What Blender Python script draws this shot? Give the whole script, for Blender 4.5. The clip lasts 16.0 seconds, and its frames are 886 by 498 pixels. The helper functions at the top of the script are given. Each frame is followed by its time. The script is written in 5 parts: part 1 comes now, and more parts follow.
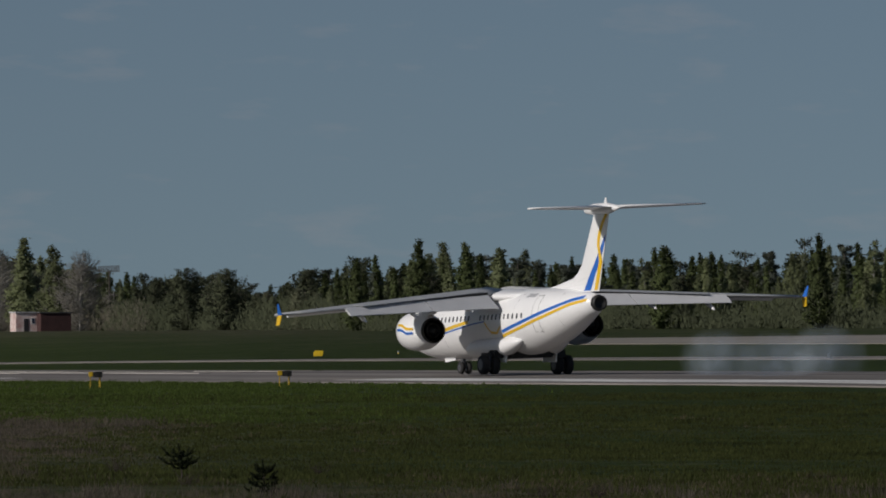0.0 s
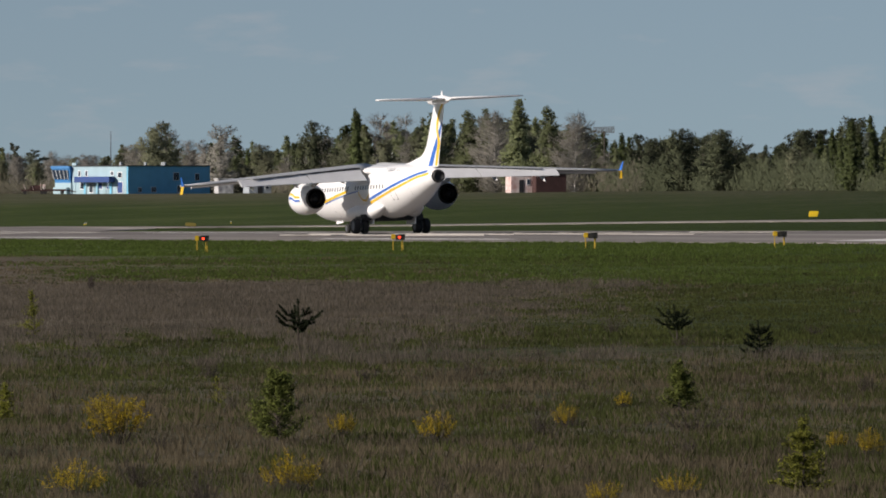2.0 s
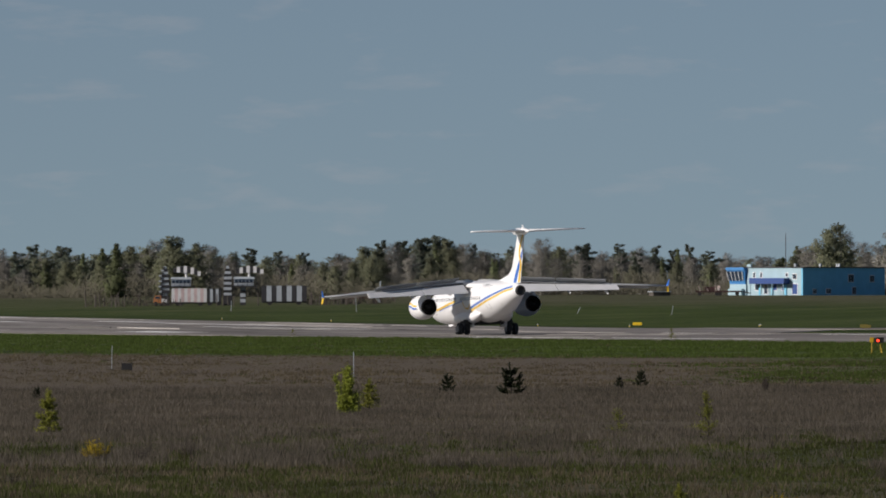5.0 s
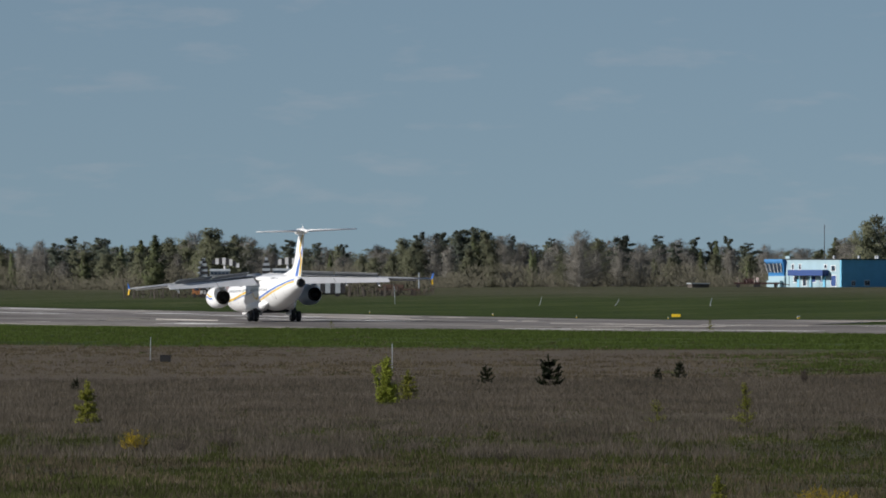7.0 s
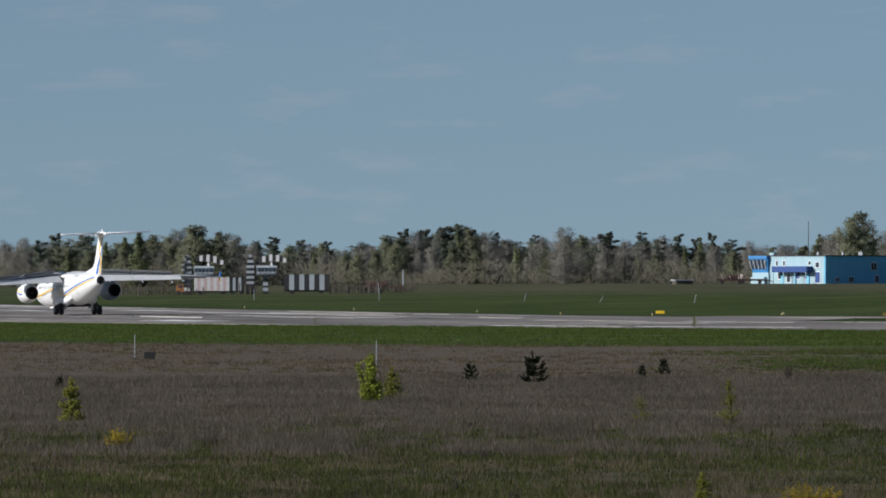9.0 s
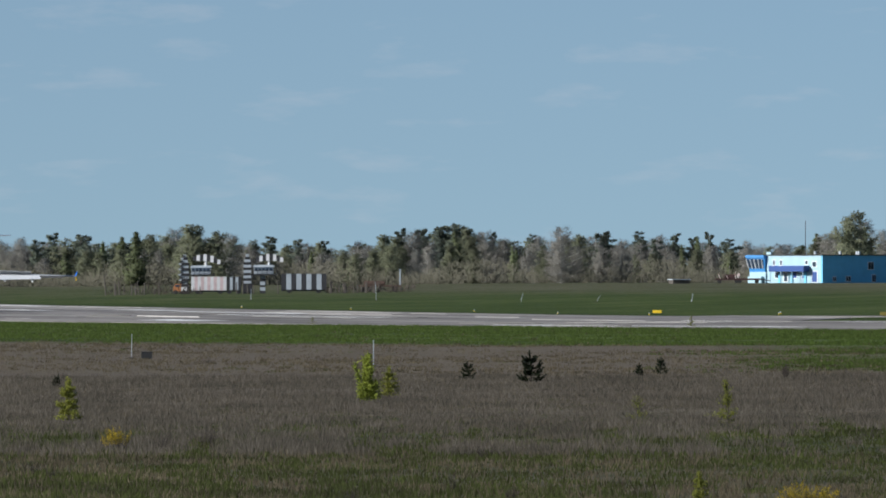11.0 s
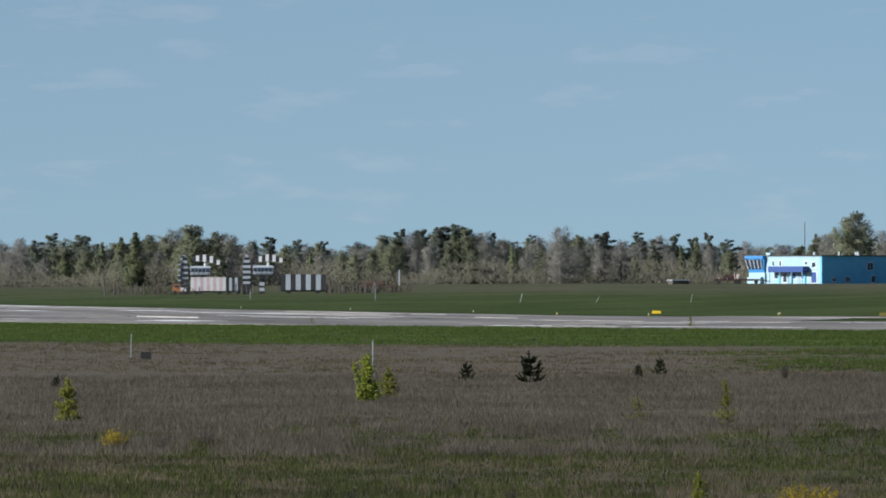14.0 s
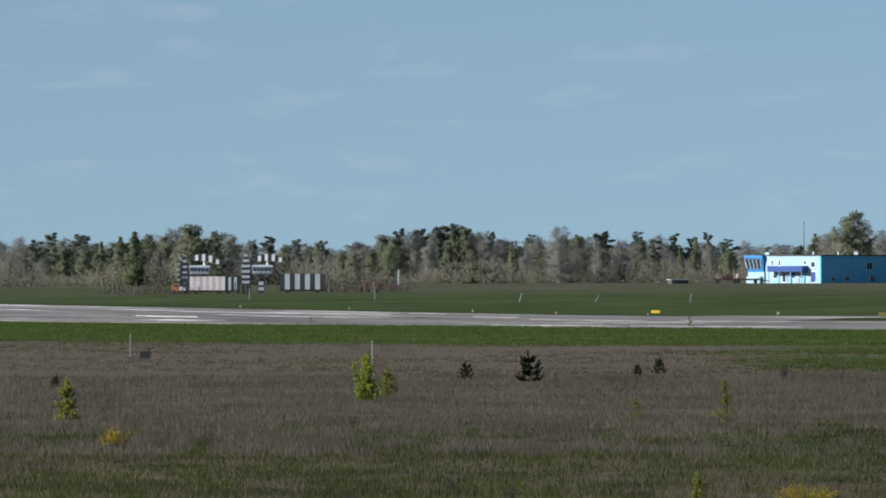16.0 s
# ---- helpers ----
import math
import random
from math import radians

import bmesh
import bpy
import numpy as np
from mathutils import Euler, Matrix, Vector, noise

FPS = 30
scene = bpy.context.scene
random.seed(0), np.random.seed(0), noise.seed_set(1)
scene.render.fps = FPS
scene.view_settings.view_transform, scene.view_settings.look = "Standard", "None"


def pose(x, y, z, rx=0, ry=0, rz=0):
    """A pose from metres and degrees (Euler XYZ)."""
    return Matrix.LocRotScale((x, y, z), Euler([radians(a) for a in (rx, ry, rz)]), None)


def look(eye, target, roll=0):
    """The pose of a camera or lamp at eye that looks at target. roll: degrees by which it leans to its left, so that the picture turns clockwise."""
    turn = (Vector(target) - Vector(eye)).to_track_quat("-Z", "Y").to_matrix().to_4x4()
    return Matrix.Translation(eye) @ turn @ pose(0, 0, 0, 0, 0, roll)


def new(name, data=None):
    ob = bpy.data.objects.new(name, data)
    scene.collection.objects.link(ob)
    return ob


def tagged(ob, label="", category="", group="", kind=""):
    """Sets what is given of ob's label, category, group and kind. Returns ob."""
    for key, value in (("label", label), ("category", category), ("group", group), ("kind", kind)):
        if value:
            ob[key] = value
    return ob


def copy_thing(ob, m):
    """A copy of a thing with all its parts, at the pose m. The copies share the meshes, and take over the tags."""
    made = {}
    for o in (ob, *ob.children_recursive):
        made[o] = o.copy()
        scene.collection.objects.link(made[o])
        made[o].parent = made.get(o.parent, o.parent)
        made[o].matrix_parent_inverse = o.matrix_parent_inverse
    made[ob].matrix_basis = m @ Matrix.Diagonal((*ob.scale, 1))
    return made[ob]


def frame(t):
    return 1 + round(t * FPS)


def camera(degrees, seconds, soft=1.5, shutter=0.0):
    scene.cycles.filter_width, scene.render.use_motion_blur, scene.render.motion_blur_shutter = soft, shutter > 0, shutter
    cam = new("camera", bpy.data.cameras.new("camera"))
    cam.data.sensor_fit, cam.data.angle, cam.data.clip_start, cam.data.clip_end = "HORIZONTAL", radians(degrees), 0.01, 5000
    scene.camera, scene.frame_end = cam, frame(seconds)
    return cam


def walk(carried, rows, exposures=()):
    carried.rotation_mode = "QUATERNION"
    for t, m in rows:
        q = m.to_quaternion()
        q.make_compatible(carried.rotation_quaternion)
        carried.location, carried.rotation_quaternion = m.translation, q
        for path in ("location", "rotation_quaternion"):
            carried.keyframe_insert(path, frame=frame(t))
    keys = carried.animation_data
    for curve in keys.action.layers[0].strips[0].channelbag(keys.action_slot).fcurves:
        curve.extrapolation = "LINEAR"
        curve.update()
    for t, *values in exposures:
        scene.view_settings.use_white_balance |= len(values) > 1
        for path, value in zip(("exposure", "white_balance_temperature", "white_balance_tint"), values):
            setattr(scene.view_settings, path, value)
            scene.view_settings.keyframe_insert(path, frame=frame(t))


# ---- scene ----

EYE = (0.0, 0.0, 3.0)
PSI = radians(-14.3077)          # runway heading, from the axis of the resting camera
FWD = Vector((math.sin(PSI), math.cos(PSI), 0))
SIDE = Vector((math.cos(PSI), -math.sin(PSI), 0))
cam = camera(6.647, 16.0, soft=1.8)


def aim(yaw, pitch, roll=0.0):
    a, e = radians(yaw), radians(pitch)
    d = Vector((math.sin(a) * math.cos(e), math.cos(a) * math.cos(e), math.sin(e)))
    return look(EYE, Vector(EYE) + d * 100, roll)


# seconds, yaw to the right, pitch, roll in degrees
PAN = [
    (0, 8.925, 0.580, 0.01), (0.1, 8.762, 0.408, 0.00), (0.2, 8.555, 0.306, 0.00), (0.3, 8.253, 0.135, 0.00),
    (0.4, 8.027, 0.068, 0.00), (0.5, 7.608, -0.008, -0.09), (0.6, 7.178, -0.060, 0.00), (0.7, 6.708, -0.120, 0.00),
    (0.8, 6.261, -0.196, 0.00), (0.9, 5.923, -0.239, 0.00), (1, 5.628, -0.303, -0.12), (1.1, 5.494, -0.329, 0.00),
    (1.2, 5.454, -0.377, 0.00), (1.3, 5.418, -0.390, 0.00), (1.4, 5.387, -0.437, 0.00), (1.5, 5.378, -0.460, 0.00),
    (1.7, 5.384, -0.497, 0.00), (1.9, 5.320, -0.474, 0.00), (2, 5.208, -0.463, -0.10), (2.2, 4.873, -0.362, 0.00),
    (2.3, 4.686, -0.252, 0.00), (2.5, 4.425, -0.018, -0.02), (3, 3.756, 0.191, 0.03), (3.5, 2.720, 0.255, 0.01),
    (4, 2.118, 0.300, 0.04), (4.5, 1.144, 0.310, 0.09), (5, 0.144, 0.302, 0.04), (5.2, -0.167, 0.315, 0.10),
    (7.5, -0.113, 0.223, 0.01), (8, -0.065, 0.220, -0.05), (8.5, -0.041, 0.222, 0.02), (9, -0.026, 0.216, 0.00),
    (11.5, -0.000, 0.211, -0.01), (12, -0.001, 0.210, 0.01), (12.5, 0.000, 0.210, 0.00), (13, 0.000, 0.216, 0.00),
    (13.5, -0.000, 0.216, 0.00), (14, 0.001, 0.216, -0.00), (14.5, 0.004, 0.212, 0.02), (15, 0.010, 0.216, -0.01),
    (15.5, 0.009, 0.216, -0.01), (16, 0.007, 0.212, 0.02),
]
# the picture brightens as the camera swings away from the bright aircraft
EXPOSURES = [(0, -0.80, 6700, 12), (0.5, -0.56, 6850, 13), (1.0, -0.25, 7000, 14), (1.5, -0.01, 7100, 15), (2.5, 0.08, 7050, 15), (3.5, 0.0, 7000, 14), (5.0, -0.15, 6850, 14),
             (7.5, 0.0, 6500, 10), (9.0, 0.04, 6350, 10), (11.3, 0.48, 6200, 8), (16, 0.50, 6200, 8)]
walk(cam, [(t, aim(y, p, r)) for t, y, p, r in PAN], EXPOSURES)

# ---- sky and sun ----
SUN_AZ, SUN_EL = radians(-113), radians(23)     # clockwise from +y
world = bpy.data.worlds.new("sky")
scene.world = world
world.use_nodes = True
wt = world.node_tree
wn, wl = wt.nodes, wt.links
wn.clear()
out = wn.new("ShaderNodeOutputWorld")
bg = wn.new("ShaderNodeBackground")
sky = wn.new("ShaderNodeTexSky")
sky.sky_type = "NISHITA"
sky.sun_disc = False
sky.sun_elevation, sky.sun_rotation = SUN_EL, SUN_AZ
sky.air_density, sky.dust_density, sky.ozone_density, sky.altitude = 1.0, 0.5, 1.6, 100
co = wn.new("ShaderNodeTexCoord")
lift = wn.new("ShaderNodeMapping")              # deeper blue close to the horizon
lift.inputs["Location"].default_value = (0, 0, 0.13)
wl.new(co.outputs["Generated"], lift.inputs["Vector"])
wl.new(lift.outputs["Vector"], sky.inputs["Vector"])
stretch = wn.new("ShaderNodeMapping")
stretch.inputs["Scale"].default_value = (38, 38, 150)
wl.new(co.outputs["Generated"], stretch.inputs["Vector"])
cloud = wn.new("ShaderNodeTexNoise")
cloud.inputs["Scale"].default_value = 1.6
cloud.inputs["Detail"].default_value = 6
cloud.inputs["Roughness"].default_value = 0.55
wl.new(stretch.outputs["Vector"], cloud.inputs["Vector"])
veil = wn.new("ShaderNodeMapRange")
veil.inputs["From Min"].default_value = 0.56
veil.inputs["From Max"].default_value = 0.80
veil.inputs["To Max"].default_value = 0.30
wl.new(cloud.outputs["Fac"], veil.inputs["Value"])
mixc = wn.new("ShaderNodeMix")
mixc.data_type = "RGBA"
mixc.inputs["B"].default_value = (5.6, 5.6, 6.0, 1)
wl.new(veil.outputs["Result"], mixc.inputs["Factor"])
wl.new(sky.outputs["Color"], mixc.inputs["A"])
wl.new(mixc.outputs["Result"], bg.inputs["Color"])
bg.inputs["Strength"].default_value = 0.075
wl.new(bg.outputs["Background"], out.inputs["Surface"])

lamp = bpy.data.lights.new("sun", "SUN")
lamp.energy, lamp.angle, lamp.color = 5.0, radians(0.53), (1.0, 0.96, 0.90)
sun = new("sun", lamp)
toward = Vector((math.sin(SUN_AZ) * math.cos(SUN_EL), math.cos(SUN_AZ) * math.cos(SUN_EL), math.sin(SUN_EL)))
sun.matrix_world = look(toward * 500, (0, 0, 0))


# ---- materials ----
def mat(name, color, rough=0.6, metal=0.0, vary=0.0, scale=3.0, color2=None, bump=0.0, island=0.0, coords="Object",
        spec=0.5, objrand=0.0, stretch=(1, 1, 1), turn=0.0):
    """A principled material whose colour wanders between two tones at two scales, with fine relief."""
    m = bpy.data.materials.new(name)
    m.use_nodes = True
    nt = m.node_tree
    n, l = nt.nodes, nt.links
    b = n["Principled BSDF"]
    b.inputs["Roughness"].default_value = rough
    b.inputs["Metallic"].default_value = metal
    b.inputs["Specular IOR Level"].default_value = spec
    c1 = (*color, 1)
    c2 = (*(color2 or tuple(c * (1 - vary) for c in color)), 1)
    b.inputs["Base Color"].default_value = c1
    if vary or color2 or bump or island or objrand:
        tc = n.new("ShaderNodeTexCoord")
        mp = n.new("ShaderNodeMapping")
        mp.vector_type = "TEXTURE"
        mp.inputs["Scale"].default_value = stretch
        mp.inputs["Rotation"].default_value = (0, 0, turn)
        l.new(tc.outputs[coords], mp.inputs["Vector"])
        big = n.new("ShaderNodeTexNoise")
        big.inputs["Scale"].default_value = scale
        big.inputs["Detail"].default_value = 5
        l.new(mp.outputs["Vector"], big.inputs["Vector"])
        fine = n.new("ShaderNodeTexNoise")
        fine.inputs["Scale"].default_value = scale * 11
        fine.inputs["Detail"].default_value = 3
        l.new(mp.outputs["Vector"], fine.inputs["Vector"])
        add = n.new("ShaderNodeMath")
        add.operation = "MULTIPLY_ADD"
        add.inputs[1].default_value = 0.45
        l.new(fine.outputs["Fac"], add.inputs[0])
        l.new(big.outputs["Fac"], add.inputs[2])
        rng = n.new("ShaderNodeMapRange")
        rng.inputs["From Min"].default_value = 0.52
        rng.inputs["From Max"].default_value = 0.95
        l.new(add.outputs[0], rng.inputs["Value"])
        mx = n.new("ShaderNodeMix")
        mx.data_type = "RGBA"
        mx.inputs["A"].default_value, mx.inputs["B"].default_value = c1, c2
        l.new(rng.outputs["Result"], mx.inputs["Factor"])
        last = mx.outputs["Result"]
        for amount, node, socket in ((island, "ShaderNodeNewGeometry", "Random Per Island"), (objrand, "ShaderNodeObjectInfo", "Random")):
            if amount:
                src = n.new(node)
                mr = n.new("ShaderNodeMapRange")
                mr.inputs["To Min"].default_value, mr.inputs["To Max"].default_value = 1 - amount, 1 + amount
                l.new(src.outputs[socket], mr.inputs["Value"])
                sc = n.new("ShaderNodeVectorMath")
                sc.operation = "SCALE"
                l.new(last, sc.inputs[0])
                l.new(mr.outputs["Result"], sc.inputs["Scale"])
                last = sc.outputs["Vector"]
        l.new(last, b.inputs["Base Color"])
        if bump:
            bp = n.new("ShaderNodeBump")
            bp.inputs["Strength"].default_value = bump
            bp.inputs["Distance"].default_value = 0.02
            l.new(fine.outputs["Fac"], bp.inputs["Height"])
            l.new(bp.outputs["Normal"], b.inputs["Normal"])
    return m


def leafy(name, a, b_, island=0.45, scale=0.35, lit=0.25):
    """Foliage: two tones by place, each clump a little different, and some light coming through."""
    m = mat(name, a, 0.75, 0, 0, scale, b_, 0, island, spec=0.15, objrand=0.25)
    n, l = m.node_tree.nodes, m.node_tree.links
    p = n["Principled BSDF"]
    tr = n.new("ShaderNodeBsdfTranslucent")
    src = p.inputs["Base Color"].links[0].from_socket
    l.new(src, tr.inputs["Color"])
    mix = n.new("ShaderNodeMixShader")
    mix.inputs["Fac"].default_value = lit
    l.new(p.outputs["BSDF"], mix.inputs[1])
    l.new(tr.outputs["BSDF"], mix.inputs[2])
    l.new(mix.outputs["Shader"], n["Material Output"].inputs["Surface"])
    return m


M_WHITE = mat("white aircraft paint", (0.86, 0.865, 0.875), 0.32, 0, 0.07, 0.6)
M_GREY = mat("light grey wing paint", (0.42, 0.43, 0.44), 0.42, 0, 0.14, 0.8)
M_UNDER = mat("grey flap paint", (0.60, 0.61, 0.63), 0.45, 0, 0.12, 0.8)
M_BLUE = mat("blue stripe paint", (0.02, 0.14, 0.55), 0.35, 0, 0.1, 0.9)
M_YELLOW = mat("yellow stripe paint", (0.80, 0.50, 0.02), 0.4, 0, 0.1, 0.9)
M_METAL = mat("burnt nozzle metal", (0.06, 0.055, 0.05), 0.35, 0.9, 0.3, 3)
# soot and black parts; also the shade put into wing slot and wheel bays
M_BLACK = mat("soot and shade black", (0.012, 0.012, 0.013), 0.6, 0, 0.2, 4)
M_RUBBER = mat("tyre rubber", (0.02, 0.02, 0.021), 0.85, 0, 0.2, 6)
M_STEEL = mat("landing gear steel", (0.14, 0.14, 0.15), 0.4, 0.6, 0.2, 5)
M_DARKGLASS = mat("cabin window glass", (0.07, 0.075, 0.085), 0.15)
M_LINE = mat("panel gap", (0.20, 0.20, 0.21), 0.6)
M_CONC = mat("worn runway concrete", (0.31, 0.285, 0.268), 0.95, 0, 0, 0.16, (0.085, 0.078, 0.073), 0.3, spec=0.08, objrand=0.10, stretch=(16, 1, 1), turn=math.pi / 2 - PSI)
M_PAINT = mat("worn runway paint", (0.78, 0.78, 0.76), 0.8, 0, 0, 0.5, (0.36, 0.35, 0.34), 0.2, stretch=(6, 1, 1), turn=math.pi / 2 - PSI)
M_PAPI = mat("yellow lamp housing", (0.50, 0.33, 0.01), 0.5, 0, 0.3, 6)
M_PAPID = mat("dark lamp front", (0.02, 0.018, 0.015), 0.5, 0, 0.2, 6)
M_BWHITE = mat("white wall render", (0.34, 0.49, 0.56), 0.8, 0, 0.12, 0.8)
M_BBLUE = mat("sky blue wall cladding", (0.16, 0.50, 0.72), 0.7, 0, 0.15, 0.5)
M_BDEEP = mat("deep blue canopy", (0.006, 0.050, 0.22), 0.6, 0, 0.1, 0.7)
M_CAB = mat("mid blue cab cladding", (0.03, 0.20, 0.48), 0.6, 0, 0.15, 0.7)
M_BAR = mat("plain grey bars", (0.33, 0.34, 0.37), 0.6)


def glow(name, color, strength):
    m = mat(name, color, 0.4)
    b = m.node_tree.nodes["Principled BSDF"]
    b.inputs["Emission Color"].default_value = (*color, 1)
    b.inputs["Emission Strength"].default_value = strength
    return m


M_RED = glow("red approach light", (1.0, 0.05, 0.02), 3.0)


# ---- mesh helpers ----
def part(name, bm, material, parent=None, label="", smooth=False, tilt=None):
    me = bpy.data.meshes.new(name)
    if tilt is not None:
        bm.transform(tilt)
    bmesh.ops.recalc_face_normals(bm, faces=bm.faces)
    bm.to_mesh(me)
    bm.free()
    me.materials.append(material)
    if smooth:
        for p in me.polygons:
            p.use_smooth = True
    ob = new(name, me)
    if parent is not None:
        ob.parent = parent
    if label:
        tagged(ob, label)
    return ob


def box(x0, x1, y0, y1, z0, z1, bevel=0.0, bm=None):
    own = bmesh.new()
    bmesh.ops.create_cube(own, size=1)
    own.transform(Matrix.Translation(((x0 + x1) / 2, (y0 + y1) / 2, (z0 + z1) / 2)) @ Matrix.Diagonal((x1 - x0, y1 - y0, z1 - z0, 1)))
    if bevel:
        bmesh.ops.bevel(own, geom=own.edges[:], offset=bevel, segments=2, affect="EDGES")
    return merge(own, bm)


def merge(own, bm):
    if bm is None:
        return own
    me = bpy.data.meshes.new("tmp")
    own.to_mesh(me)
    own.free()
    bm.from_mesh(me)
    bpy.data.meshes.remove(me)
    return bm


def loft(rings, caps=True, bm=None, closed=True):
    """Skin a list of rings (lists of points of equal count)."""
    bm = bm or bmesh.new()
    vs = [[bm.verts.new(p) for p in r] for r in rings]
    k = len(rings[0])
    for a, b in zip(vs, vs[1:]):
        for i in range(k if closed else k - 1):
            j = (i + 1) % k
            bm.faces.new((a[i], a[j], b[j], b[i]))
    if caps and closed:
        bm.faces.new(vs[0][::-1])
        bm.faces.new(vs[-1])
    return bm


def rod(a, b, r, r2=None, k=8, bm=None, caps=True):
    a, b = Vector(a), Vector(b)
    q = (b - a).to_track_quat("Z", "Y").to_matrix()
    ring = lambda c, rr: [c + q @ Vector((math.cos(2 * math.pi * i / k) * rr, math.sin(2 * math.pi * i / k) * rr, 0)) for i in range(k)]
    return loft([ring(a, r), ring(b, r if r2 is None else r2)], caps, bm)


def spin(profile, axis_y=0.0, axis_z=0.0, k=28, bm=None, caps=True):
    """Body of revolution about an axis along x: profile of (x, radius)."""
    rings = [[(x, axis_y + r * math.cos(2 * math.pi * i / k), axis_z + r * math.sin(2 * math.pi * i / k)) for i in range(k)] for x, r in profile]
    return loft(rings, caps, bm)


def at(az, d):
    a = radians(az)
    return Vector((d * math.sin(a), d * math.cos(a), 0))


# ---- ground ----
UK = np.array([0, 300, 430, 600, 730, 900, 1150, 1430, 3000.0])
VK = np.array([40, 143, 157.5, 199, 230, 300, 420, 900.0])
ZT = np.array([
    [0, 0, 0, 0, 0, 0, 0, 0, 0],
    [0.6, 0.42, -0.20, -0.88, -1.30, -1.35, -1.2, -1.0, -1.0],
    [0.9, 0.74, 0.14, -0.77, -0.88, -0.92, -0.85, -0.8, -0.8],
    [1.0, 0.90, 0.35, -0.52, -0.80, -0.80, -0.65, -0.4, -0.4],
    [1.6, 1.60, 1.10, 0.15, -0.65, -0.55, 0.3, 0.4, 0.5],
    [2.5, 2.50, 2.40, 2.2, 1.4, 0.9, 0.9, 0.9, 1.0],
    [2.9, 2.90, 2.90, 2.9, 2.8, 2.7, 2.2, 1.8, 1.5],
    [3.0, 3.00, 3.00, 3.0, 3.0, 3.0, 2.6, 2.2, 1.8]])


def ground_uv(u, v):
    """Height of the land; u along the runway, v across it (arrays or numbers)."""
    u, v = np.clip(u, UK[0], UK[-1]), np.clip(v, VK[0], VK[-1])
    i = np.clip(np.searchsorted(UK, u, "right") - 1, 0, len(UK) - 2)
    j = np.clip(np.searchsorted(VK, v, "right") - 1, 0, len(VK) - 2)
    a, b = (u - UK[i]) / (UK[i + 1] - UK[i]), (v - VK[j]) / (VK[j + 1] - VK[j])
    return (ZT[j, i] * (1 - a) + ZT[j, i + 1] * a) * (1 - b) + (ZT[j + 1, i] * (1 - a) + ZT[j + 1, i + 1] * a) * b


def ground(x, y):
    return ground_uv(x * FWD.x + y * FWD.y, x * SIDE.x + y * SIDE.y)


def on(p, dz=0.0):
    return Vector((p[0], p[1], float(ground(p[0], p[1])) + dz))


def uv(u, v, dz=0.0):
    p = FWD * u + SIDE * v
    return Vector((p.x, p.y, float(ground_uv(u, v)) + dz))


